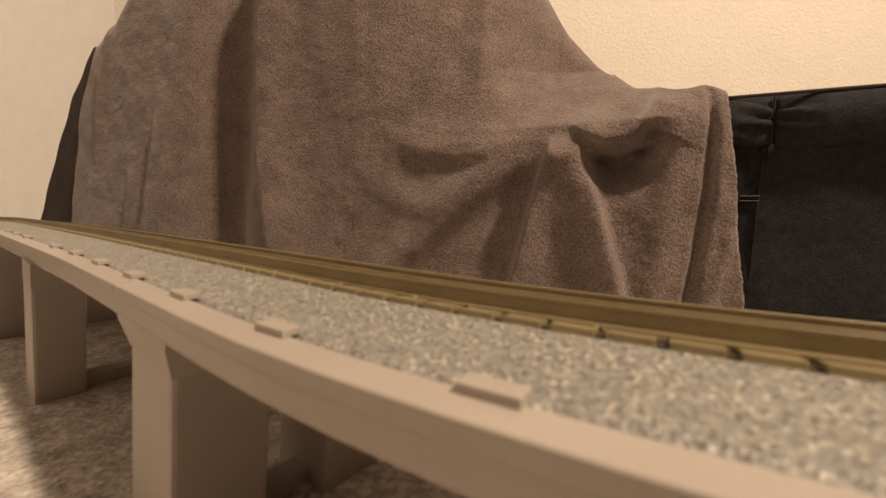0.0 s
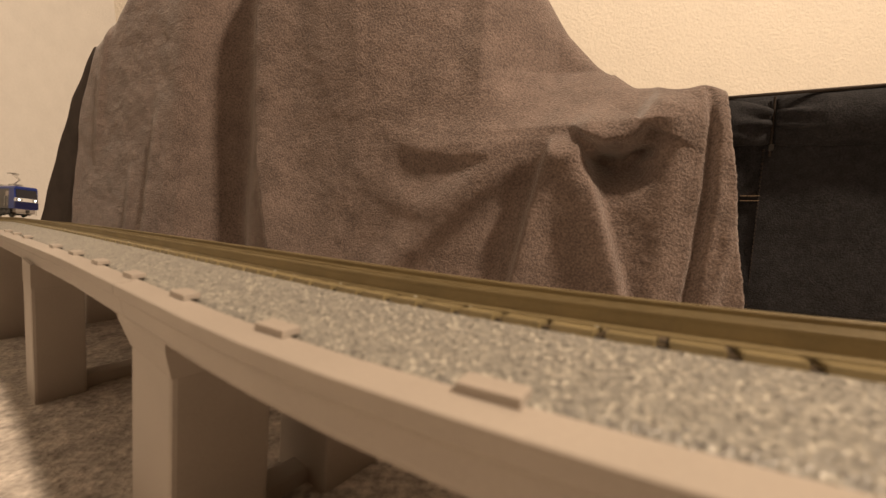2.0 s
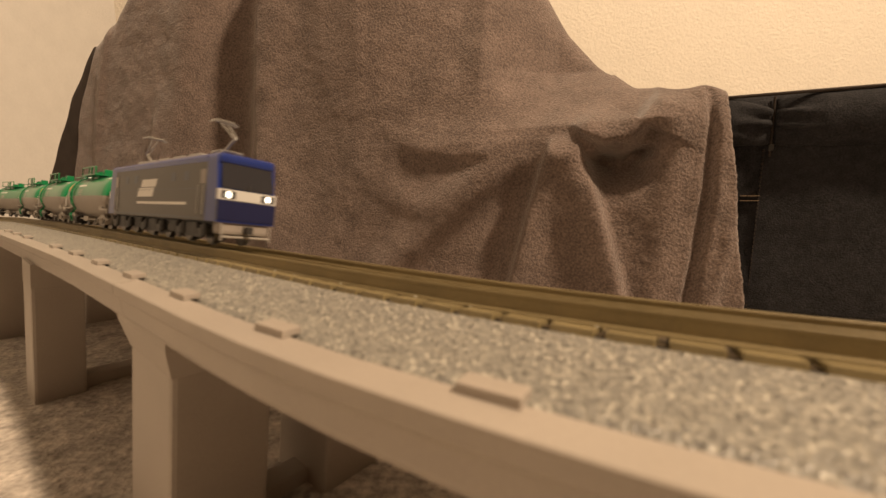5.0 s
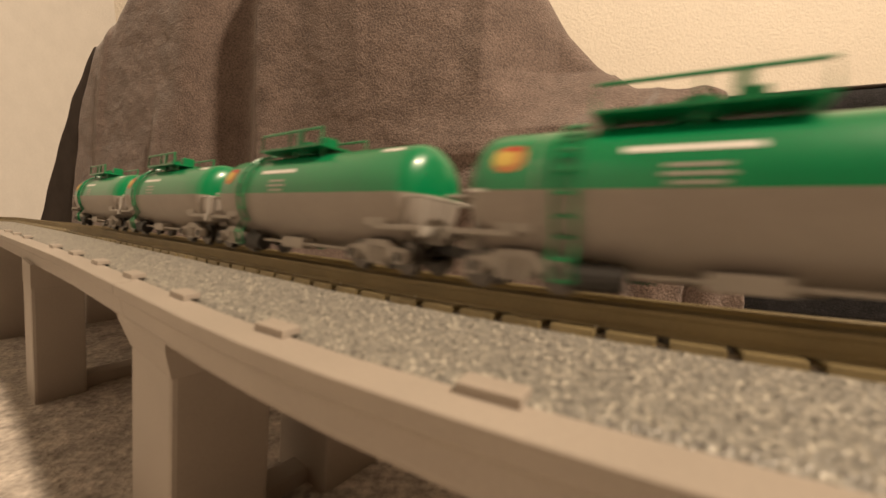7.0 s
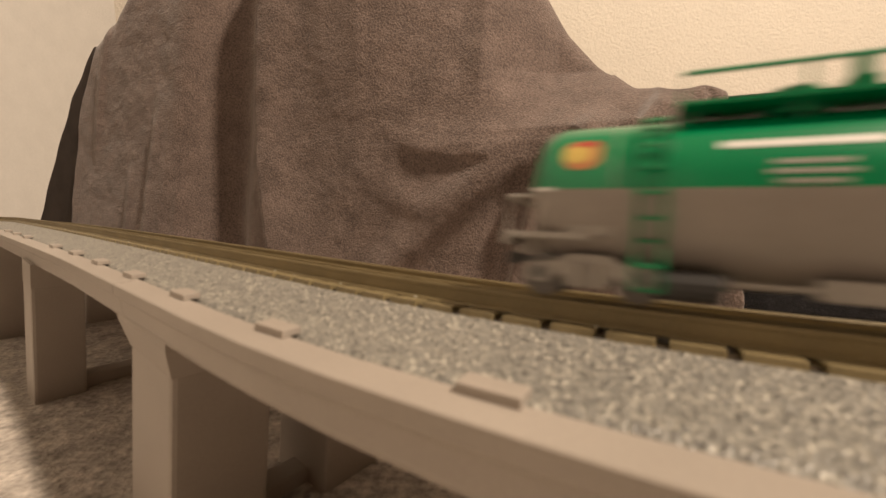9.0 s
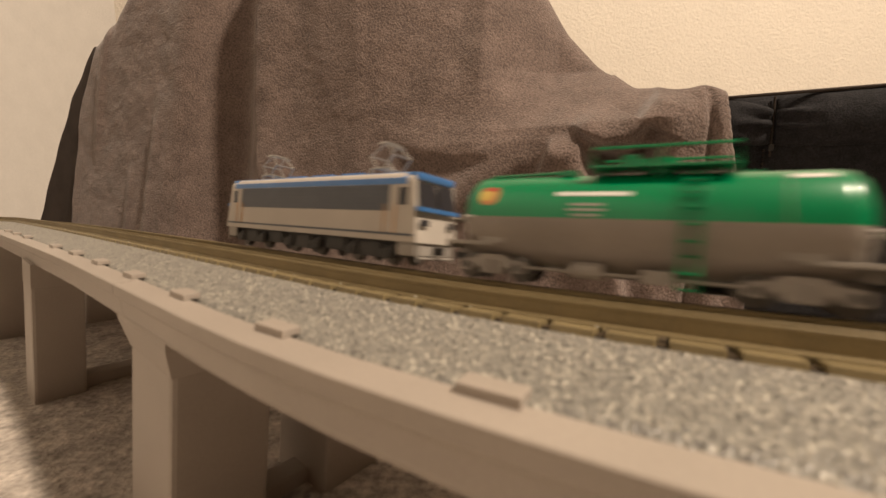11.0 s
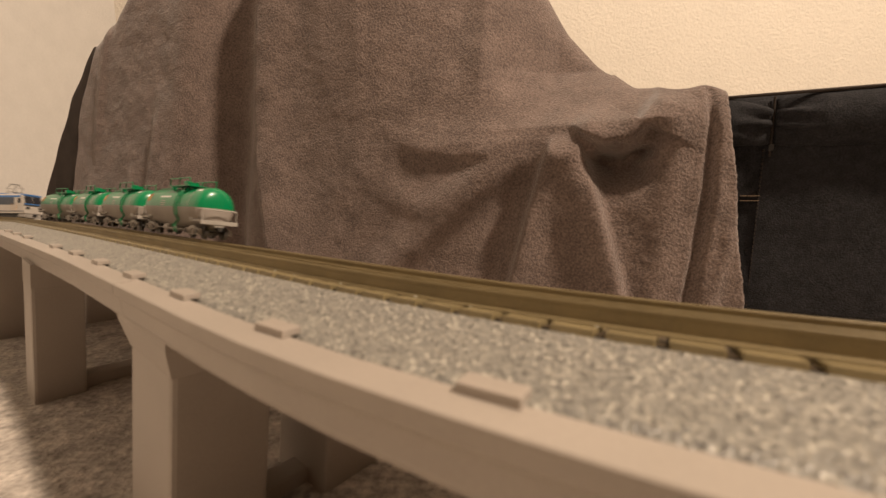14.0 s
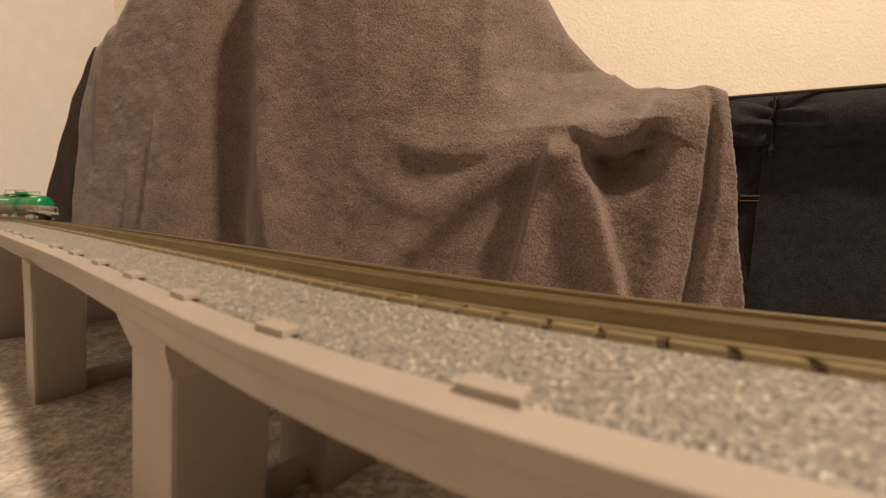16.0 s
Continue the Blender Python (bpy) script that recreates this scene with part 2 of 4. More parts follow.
joints = [PIER_FIRST + PIER_STEP * k for k in range(-15, 9)]
for u0, u1 in zip(joints, joints[1:]):
    viaduct_span(u0, u1, -100 < u1 and u0 < 620)
    far_span(u0, u1)


def pier(near=(-28.0, -5.5), half=13.0):
    """Two columns with flared heads and a tie beam near the floor; it stands on z = 0."""
    top = FLOOR_DROP - 15.2
    p = empty("viaduct_pier", "grey beige plastic model viaduct pier on the carpet", "model pier", "viaduct piers")
    for y0, y1, dz in ((*near, 0.0), (13.0, 34.0, FAR_DROP)):
        bm = B(-half, half, y0, y1, -3.0, top - 9 + dz, bevel=1.2)
        part("column", bm, CONCRETE, p)
        bm = bmesh.new()
        lo = [bm.verts.new((x, y, top - 10 + dz)) for x, y in ((-half, y0), (half, y0), (half, y1), (-half, y1))]
        f = 2.5 if half > 10 else 0.4
        e = f - 0.5 if y0 < 0 and half > 10 else 0.0
        hi = [bm.verts.new((x, y, top - 3 + dz)) for x, y in ((-half - f, y0 - e), (half + f, y0 - e), (half + f, y1 + f - 0.4), (-half - f, y1 + f - 0.4))]
        tp = [bm.verts.new((v.co.x, v.co.y, top + dz + 0.0)) for v in hi]
        for a, b in ((lo, hi), (hi, tp)):
            for i in range(4):
                bm.faces.new((a[i], a[(i + 1) % 4], b[(i + 1) % 4], b[i]))
        bm.faces.new(lo[::-1])
        bm.faces.new(tp)
        part("head", bm, CONCRETE, p)
    part("tie_beam", B(-4, 4, near[1] - 0.5, 14, -1, 5.5, bevel=0.6), CONCRETE, p)
    return p


def pier_pose(u):
    at = LINE @ (place(u, 0, -15.2) * MM)
    lean = Matrix.Rotation(radians(5.0), 4, Vector((0, 1, 0)))
    hang = Matrix.Translation(at) @ lean @ pose(0, 0, 0, 0, 0, -TH + turn(u)) @ Matrix.Translation((0, 0, -(FLOOR_DROP - 15.2) * MM))
    return hang


PIER_SHIFT = 6.5 if pier_pose(1.0).translation.x > pier_pose(0.0).translation.x else -6.5
first = pier()
first.matrix_world = pier_pose(joints[13])
slim = pier((-31.0, -13.5), 9.5)
slim.matrix_world = pier_pose(joints[16])
for i, u in enumerate(joints):
    if i not in (13, 16):
        copy_thing(slim if i > 16 else first, pier_pose(u + (PIER_SHIFT if i == 15 else 0)))


# ---- ballast bed and track ----
def ballast_bed(name, u0, u1, du, dl, lo, drop, fine):
    """The shoulder rises from the parapet to the sleepers; fine ones carry a rough grained face."""
    bm = bmesh.new()
    prof = [(-25.9 if lo < 0 else -10.6, -7.0), (-25.0 if lo < 0 else -10.5, -6.9), (-23.8 if lo < 0 else -10.4, -6.1), (-10.2, -4.6), (-9.3, -4.85), (-8.2, -5.5), (8.2, -5.5 - CANT * 16), (10.4, -8.8), (10.7 if lo < 0 else 25.9, -9.0 if lo < 0 else -11.4)]
    ls = [p[0] for p in prof]
    zs = [p[1] for p in prof]
    us = np.arange(u0, u1 + du * 0.5, du)
    vs = np.arange(ls[0], ls[-1] + dl * 0.5, dl)
    rows = []
    for u in us:
        row = []
        for l in vs:
            z = float(np.interp(l, ls, zs))
            if fine and (l < -8.0):
                z += 0.10 * noise.noise((u * 0.5, l * 0.5, 3.0)) + 0.16 * noise.noise((u * 1.9, l * 1.9, 7.0))
            row.append(bm.verts.new(place(float(u), float(l) + (FAR_SPACING if drop else 0), z + drop)))
        rows.append(row)
    for a, b in zip(rows, rows[1:]):
        for i in range(len(a) - 1):
            bm.faces.new((a[i], a[i + 1], b[i + 1], b[i]))
    ob = mesh_ob(name, bm, BALLAST, True)
    ob.matrix_world = LINE
    return tagged(ob, "pale grey model ballast with dark and glassy grains", "ballast", kind="stuff")


ballast_bed("ballast", -70, 150, 0.55, 0.55, -1, 0.0, True)
ballast_bed("ballast", 150.0, 640, 2.5, 1.1, -1, 0.0, True)
ballast_bed("ballast", -1830, -70.0, 40, 4.0, -1, 0.0, False)
ballast_bed("ballast", 640.0, 1140, 10, 4.0, -1, 0.0, False)
ballast_bed("ballast", -1830, 1140, 10, 6.0, 1, FAR_DROP, False)

RAIL_OUTLINE = [(-1.1, -4.5), (1.1, -4.5), (1.0, -4.2), (0.42, -3.9), (0.38, -2.3), (0.55, -2.1), (0.55, -1.5), (0.45, -1.4), (-0.45, -1.4), (-0.55, -1.5), (-0.55, -2.1), (-0.38, -2.3), (-0.42, -3.9), (-1.0, -4.2)]
PITCH_SLEEPER, FAR_PITCH, PHASE = 6.95, 5.45, 6.6


def sleeper_mesh(pitch):
    half = pitch * 0.5 - 0.62
    return B(-half, half, -8.8, 8.4, -5.9, -4.5, bevel=0.2)


def railway(label, shift, drop):
    t = empty("model_track", label, "model track", "model tracks")
    t.matrix_world = LINE
    us = [-1830.0] + [-240.0 + 14 * i for i in range(31)] + [200.0 + 10 * i for i in range(94)]
    for s in (-4.95, 4.95):
        part("rail", sweep([(l + s + shift, canted(l + s, z) + drop) for l, z in RAIL_OUTLINE], us), RAIL, t, "dull brass-coloured rail")
    # dark strip under the sleepers: paints the shade in their gaps and below their ends
    part("gap_shade_strip", sweep([(l + shift, canted(l, z) + drop) for l, z in ((-9.1, -6.4), (8.0, -6.4), (8.0, -5.3), (-9.1, -5.3))], us), GAP_SHADE, t, "dark brown strip painting the shade between sleepers")
    return t


near_track = railway("brass-railed track on olive brown wide sleepers", 0.0, 0.0)
far_track = railway("second brass-railed track on olive brown sleepers", FAR_SPACING, FAR_DROP)


# ---- tank wagons ----
def tank_shell(upper):
    """Half of a dished tank, above or below the colour line."""
    R, zc, half, cut = 9.1, 13.4, 40.5, radians(-1.0)
    prof = [(-half, 0.0), (-half + 0.25, 3.2), (-half + 0.9, 5.8), (-half + 2.0, 7.7), (-half + 3.6, 8.8), (-half + 5.2, R)]
    stations = prof + [(x, R) for x in (-24, -12, 0, 12, 24)] + [(-x, r) for x, r in prof[::-1]]
    n = 22
    a0, a1 = (cut, math.pi - cut) if upper else (math.pi - cut, 2 * math.pi + cut)
    bm = bmesh.new()
    rings = []
    for x, r in stations:
        ring = []
        for i in range(n + 1):
            a = a0 + (a1 - a0) * i / n
            belly = 1.7 * max(0.0, 1 - (x / 34.0) ** 2) if (not upper and math.sin(a) < -0.25) else 0.0
            ring.append(bm.verts.new((x, r * math.cos(a), zc + r * math.sin(a) - belly * max(0, -math.sin(a) - 0.25))))
        rings.append(ring)
    for a, b in zip(rings, rings[1:]):
        for i in range(n):
            bm.faces.new((a[i], a[i + 1], b[i + 1], b[i]))
    bmesh.ops.remove_doubles(bm, verts=bm.verts, dist=0.001)
    return bm


def on_tank(bm, x0, x1, z0, z1, side, lift=0.06, n=5):
    """A printed patch that follows the tank's side."""
    R, zc = 9.1 + lift, 13.4
    a0, a1 = math.asin((z0 - zc) / 9.1), math.asin((z1 - zc) / 9.1)
    rows = []
    for i in range(n + 1):
        a = a0 + (a1 - a0) * i / n
        rows.append([bm.verts.new((x, side * R * math.cos(a), zc + R * math.sin(a))) for x in (x0, x1)])
    for a, b in zip(rows, rows[1:]):
        bm.faces.new((a[0], a[1], b[1], b[0]))
    return bm


def badge(bm, c, half, z0, z1, side, lift):
    """A rounded printed patch on the tank's side."""
    R, zc, n = 9.1 + lift, 13.4, 12
    a0, a1 = math.asin((z0 - zc) / 9.1), math.asin((z1 - zc) / 9.1)
    rows = []
    for i in range(n + 1):
        t = i / n
        a = a0 + (a1 - a0) * t
        h = half * max(0.25, 1 - abs(2 * t - 1) ** 3.5) ** 0.5
        rows.append([bm.verts.new((x, side * R * math.cos(a), zc + R * math.sin(a))) for x in (c - h, c + h)])
    for a, b in zip(rows, rows[1:]):
        bm.faces.new((a[0], a[1], b[1], b[0]))
    return bm


def band(bm, x0, x1, lift, a0=0.0, a1=2 * math.pi, n=36):
    """A strap round the tank."""
    rings = []
    for x, r in ((x0, 9.0), (x0, 9.1 + lift), (x1, 9.1 + lift), (x1, 9.0)):
        rings.append([bm.verts.new((x, r * math.cos(a0 + (a1 - a0) * i / n), 13.4 + r * math.sin(a0 + (a1 - a0) * i / n))) for i in range(n + 1)])
    for a, b in zip(rings, rings[1:]):
        for i in range(n):
            bm.faces.new((a[i], a[i + 1], b[i + 1], b[i]))
    return bm


def ladder(x, side, wagon):
    """Two stiles and their rungs from the sole bar over the flank to the top."""
    pts = []
    for i in range(9):
        a = radians(-55 + 135 * i / 8)
        pts.append((side * (9.75 * math.cos(a)), 13.4 + 9.75 * math.sin(a)))
    pts = [(side * 8.6, 1.8), (side * 9.4, 4.5)] + pts[1:]
    first = None
    for dx in (-1.6, 1.6):
        st = part("stile" if first else "ladder", tube(bmesh.new(), [(x + dx, y, z) for y, z in pts], 0.3), GREEN, first or wagon, "green side ladder" if not first else "")
        first = first or st
    for y, z in pts:
        part("rung", rod(bmesh.new(), (x - 1.6, y, z), (x + 1.6, y, z), 0.22, 5), GREEN, first)


def wheelset(bm):
    for s in (-1, 1):
        rod(bm, (0, s * 4.0, 2.9), (0, s * 5.2, 2.9), 2.9, 20)
        rod(bm, (0, s * 3.7, 2.9), (0, s * 4.0, 2.9), 3.2, 20)
    rod(bm, (0, -4.2, 2.9), (0, 4.2, 2.9), 0.6, 8)
    return bm


def bogie_frame():
    bm = bmesh.new()
    for s in (-1, 1):
        out = [(-8.0, 4.4), (-8.0, 2.2), (-5.2, 1.9), (-3.4, 3.4), (-2.4, 1.5), (2.4, 1.5), (3.4, 3.4), (5.2, 1.9), (8.0, 2.2), (8.0, 4.4), (4.2, 4.9), (2.6, 5.9), (-2.6, 5.9), (-4.2, 4.9)]
        a = [bm.verts.new((x, s * 6.0, z)) for x, z in out]
        b = [bm.verts.new((x, s * 7.1, z)) for x, z in out]
        n = len(out)
        for i in range(n):
            bm.faces.new((a[i], a[(i + 1) % n], b[(i + 1) % n], b[i]))
        bm.faces.new(a[::-1])
        bm.faces.new(b)
        for x in (-6.2, 6.2):
            box(bm, x - 1.3, x + 1.3, s * 7.3 - 0.5, s * 7.3 + 0.5, 1.9, 3.9, 0.15)
        for x in (-1.3, 0, 1.3):
            rod(bm, (x, s * 7.3, 1.9), (x, s * 7.3, 4.6), 0.55, 8)
    box(bm, -1.8, 1.8, -6.2, 6.2, 3.6, 5.2, 0.2)
    return bm


def tank_wagon(label, group):
    w = empty("tank_wagon", label, "model wagon", group)
    part("upper_shell", tank_shell(True), GREEN, w, "glossy green upper tank shell", True)
    part("lower_shell", tank_shell(False), TANK_GREY, w, "warm grey lower tank shell", True)
    part("seam_line", band(bmesh.new(), -27.5, -27.3, 0.12), TANK_GREY, w)
    bm = bmesh.new()
    for s in (-1, 1):
        on_tank(bm, -20, 26, 8.15, 8.3, s, 0.05, 1)
    part("weld_seam", bm, DARK, w)
    for x, s in ((-22.5, -1), (-12.5, 1)):
        ladder(x, s, w)
    # walkway, dome and rails on top
    top = part("walkway", B(-20, 8, -6.6, 6.6, 22.9, 23.4, bevel=0.12), GREEN, w, "dark green walkway")
    bm = bmesh.new()
    for x in (-18, -6, 6):
        for y in (-4.6, 4.6):
            rod(bm, (x, y, 20.6), (x, y, 23.0), 0.35, 6)
    part("bracket", bm, GREEN, w)
    dome = bmesh.new()
    rod(dome, (-6, 0, 22.3), (-6, 0, 24.8), 3.4, 20)
    rod(dome, (-6, 0, 24.8), (-6, 0, 25.3), 2.9, 20)
    part("dome", dome, GREEN, w)
    part("valve_box", B(-1.0, 2.2, -1.8, 1.8, 23.3, 26.2, bevel=0.3), GREEN, w)
    for y in (-6.2, 6.2):
        part("guard_rail", tube(bmesh.new(), [(-19.6, y, 23.2), (-19.6, y, 26.6), (7.6, y, 26.6), (7.6, y, 23.2)], 0.28), GREEN, w, "thin green guard rail")
        part("rail_post", rod(bmesh.new(), (-6.0, y, 23.2), (-6.0, y, 26.6), 0.25, 6), GREEN, w)
    part("post_plate", B(-2.2, -0.4, -6.5, -5.9, 23.2, 26.5, bevel=0.05), GREEN, w)
    bm = bmesh.new()
    rod(bm, (14, 2.5, 22.9), (34, 2.5, 22.4), 0.3, 6)
    box(bm, 12, 16, 1.4, 3.6, 22.0, 23.2, 0.15)
    part("pipe", bm, GREEN, w)
    # underframe
    part("centre_sill", B(-43, 43, -2.2, 2.2, 5.2, 7.4, bevel=0.2), GREY_PART, w)
    for e in (-1, 1):
        x0, x1 = sorted((e * 30.0, e * 43.2))
        part("end_platform", B(x0, x1, -8.4, 8.4, 7.2, 8.0, bevel=0.12), GREY_PART, w, "light grey end platform")
        xs = sorted((e * 42.4, e * 43.4))
        part("end_beam", B(*xs, -8.4, 8.4, 6.3, 8.0, bevel=0.15), GREY_PART, w)
        for y in (-7.6, 7.6):
            part("end_rail", tube(bmesh.new(), [(e * 42.9, y, 7.8), (e * 42.9, y, 12.6), (e * 37.4, y, 12.6), (e * 37.4, y, 7.8)], 0.3), GREY_PART, w, "light grey end rail")
        part("end_bar", rod(bmesh.new(), (e * 42.9, -7.6, 12.6), (e * 42.9, 7.6, 12.6), 0.3, 6), GREY_PART, w)
        for y in (-6.5, 6.5):
            bm = prism([(y - 1.6, 7.8), (y + 1.6, 7.8), (y + 1.2 * (1 if y > 0 else 0.4), 12.2), (y - 1.2 * (1 if y < 0 else 0.4), 12.2)], *sorted((e * 27.5, e * 33.5)))
            part("saddle", bm, GREY_PART, w, "light grey tank saddle")
        bg = part("bogie", bogie_frame(), GREY_PART, w, "light grey cast bogie")
        bg.matrix_basis = pose(e * 30.5 * MM * LENGTH[0], 0, 0)
        for sd in (-1, 1):
            for x in (-6.2, 6.2):
                cap = part("axle_cap", rod(bmesh.new(), (x / LENGTH[0], sd * 7.7, 2.9), (x / LENGTH[0], sd * 8.0, 2.9), 0.85, 10), DARK, bg)
        for dx in (-6.2, 6.2):
            ws = part("wheelset", wheelset(bmesh.new()), WHEEL, bg, "dark metal wheelset")
            ws.matrix_basis = pose(dx * MM, 0, 0)
        bm = bmesh.new()
        box(bm, *sorted((e * 43.0, e * 45.1)), -0.9, 0.9, 3.6, 5.4, 0.2)
        box(bm, *sorted((e * 40.0, e * 43.2)), -0.6, 0.6, 4.0, 5.0, 0.1)
        part("coupler", bm, DARK, w, "black coupler")
    part("brake_cylinder", rod(bmesh.new(), (4, 5.5, 3.6), (11, 5.5, 3.6), 1.6, 12), GREY_PART, w)
    part("air_reservoir", rod(bmesh.new(), (-21.5, -6.7, 2.6), (-13.5, -6.7, 2.6), 1.8, 14), DARK, w, "black air reservoir")
    part("brake_box", B(-10, -4, 4.0, 7.4, 2.2, 4.6, bevel=0.3), GREY_PART, w)
    part("brake_box", B(-4, 5, -7.4, -4.2, 2.2, 4.4, bevel=0.3), GREY_PART, w)
    bm = bmesh.new()
    rod(bm, (-22, -6.8, 3.2), (22, -6.8, 3.2), 0.3, 6)
    rod(bm, (-22, 6.8, 3.2), (22, 6.8, 3.2), 0.3, 6)
    part("brake_rod", bm, GREY_PART, w)
    # printing, and one painted highlight
    for s in (-1, 1):
        c = s * 32.0
        part("emblem", badge(bmesh.new(), c, 2.7, 15.6, 19.4, s, 0.05), ORANGE, w, "orange rounded emblem")
        part("emblem", badge(bmesh.new(), c + s * 0.7, 1.9, 16.4, 18.6, s, 0.09), YELLOW, w, "yellow emblem centre")
        part("emblem", badge(bmesh.new(), c - s * 0.6, 1.8, 18.5, 19.3, s, 0.12), RED, w, "red emblem strip")
        k = s * 7.0
        part("lettering", on_tank(bmesh.new(), *sorted((k - 8.0, k + 8.0)), 17.5, 18.3, s, 0.05), WHITE, w, "white lettering and painted highlight bars")
        for i, (za, half) in enumerate(((15.6, 3.6), (14.6, 4.0), (13.6, 3.2))):
            part("lettering", on_tank(bmesh.new(), k - half + 1, k + half + 1, za, za + 0.45, s, 0.05), GREY_PART, w, "pale lettering bar")
        # no lettering: a highlight painted as a white bar high on the tank's end
        part("lettering", on_tank(bmesh.new(), -s * 31.0 - 3.2, -s * 31.0 + 3.2, 20.6, 21.3, s, 0.05), WHITE, w, "white lettering and painted highlight bars")
        part("lettering", on_tank(bmesh.new(), s * 37.0 - 1.6, s * 37.0 + 1.6, 13.0, 13.4, s, 0.05), WHITE, w, "white lettering and painted highlight bars")
    return w


# ---- locomotives ----
def loco_bogie(half=7.6, side=7.2):
    bm = bmesh.new()
    for s in (-1, 1):
        out = [(-half - 3.2, 5.2), (-half - 3.2, 3.0), (-half + 3.2, 2.0), (half - 3.2, 2.0), (half + 3.2, 3.0), (half + 3.2, 5.2), (half - 4, 6.0), (-half + 4, 6.0)]
        a = [bm.verts.new((x, s * (side - 0.7), z)) for x, z in out]
        b = [bm.verts.new((x, s * (side + 0.5), z)) for x, z in out]
        n = len(out)
        for i in range(n):
            bm.faces.new((a[i], a[(i + 1) % n], b[(i + 1) % n], b[i]))
        bm.faces.new(a[::-1])
        bm.faces.new(b)
        for x in (-half, half):
            box(bm, x - 1.8, x + 1.8, s * (side + 0.6) - 0.6, s * (side + 0.6) + 0.6, 2.0, 4.6, 0.2)
            for dx in (-2.6, 2.6):
                rod(bm, (x + dx, s * (side + 0.6), 2.6), (x + dx, s * (side + 0.6), 6.2), 0.7, 8)
    box(bm, -3, 3, -side, side, 3.4, 5.6, 0.2)
    return bm


def body_outline(w, z0, z1, r):
    pts = [(-w, z0), (w, z0), (w, z1 - r)]
    for i in range(1, 6):
        a = radians(90 * i / 5)
        pts.append((w - r * (1 - math.cos(a)), z1 - r * (1 - math.sin(a))))
    return pts + [(-y, z) for y, z in pts[:1:-1]]


def nose(bm, outline, x0, x1, rake):
    """Push an outline to x1 with the upper part raked back."""
    a = [bm.verts.new((x0, y, z)) for y, z in outline]
    zs = [z for _, z in outline]
    b = [bm.verts.new((x1 - math.copysign(rake, x1) * max(0.0, (z - 14.0) / (max(zs) - 14.0)), y, z)) for y, z in outline]
    n = len(a)
    for i in range(n):
        bm.faces.new((a[i], a[(i + 1) % n], b[(i + 1) % n], b[i]))
    bm.faces.new(b)
    bm.faces.new(a[::-1])
    return bm


def single_arm_pantograph(parent, x, way):
    bm = bmesh.new()
    for y in (-3.4, 3.4):
        rod(bm, (x - 4, y, 26.6), (x + 4, y, 26.6), 0.35, 6)
        for dx in (-3.6, 3.6):
            rod(bm, (x + dx, y, 25.2), (x + dx, y, 26.6), 0.55, 8)
    rod(bm, (x + way * 3.5, 0, 26.6), (x - way * 5.5, 0, 30.4), 0.5, 6)
    for s in (-1, 1):
        rod(bm, (x - way * 5.5, s * 0.5, 30.4), (x + way * 4.0, s * 1.2, 35.6), 0.3, 6)
    rod(bm, (x + way * 4.0, -1.4, 35.6), (x + way * 4.0, 1.4, 35.6), 0.3, 6)
    rod(bm, (x - 4, -3.4, 26.6), (x - 4, 3.4, 26.6), 0.3, 6)
    rod(bm, (x + 4, -3.4, 26.6), (x + 4, 3.4, 26.6), 0.3, 6)
    for dx in (-0.9, 0.9):
        rod(bm, (x + way * 4.0 + dx, -3.0, 36.0), (x + way * 4.0 + dx, 3.0, 36.0), 0.36, 6)
        for s in (-1, 1):
            rod(bm, (x + way * 4.0 + dx, s * 3.0, 36.0), (x + way * 4.0 + dx, s * 4.6, 35.4), 0.3, 6)
    return part("pantograph", bm, METAL, parent, "raised single-arm pantograph")


def diamond_pantograph(parent, x):
    bm = bmesh.new()
    for s in (-1, 1):
        y = s * 4.2
        for e in (-1, 1):
            rod(bm, (x + e * 1.6, y, 26.2), (x + e * 5.6, y * 0.95, 29.8), 0.28, 6)
            rod(bm, (x + e * 5.6, y * 0.95, 29.8), (x + e * 0.8, y * 0.6, 33.3), 0.25, 6)
        rod(bm, (x - 5, y, 26.2), (x + 5, y, 26.2), 0.3, 6)
        for dx in (-4.4, 4.4):
            rod(bm, (x + dx, y, 24.8), (x + dx, y, 26.2), 0.55, 8)
    for e in (-1, 1):
        rod(bm, (x + e * 5.6, -4, 29.8), (x + e * 5.6, 4, 29.8), 0.22, 6)
        rod(bm, (x + e * 1.0, -3.4, 33.6), (x + e * 1.0, 3.4, 33.6), 0.34, 6)
        rod(bm, (x + e * 1.6, -4.2, 26.2), (x + e * 1.6, 4.2, 26.2), 0.3, 6)
        for s in (-1, 1):
            rod(bm, (x + e * 1.0, s * 3.4, 33.6), (x + e * 1.0, s * 4.8, 33.0), 0.28, 6)
    return part("pantograph", bm, METAL, parent, "raised crossed-arm pantograph")


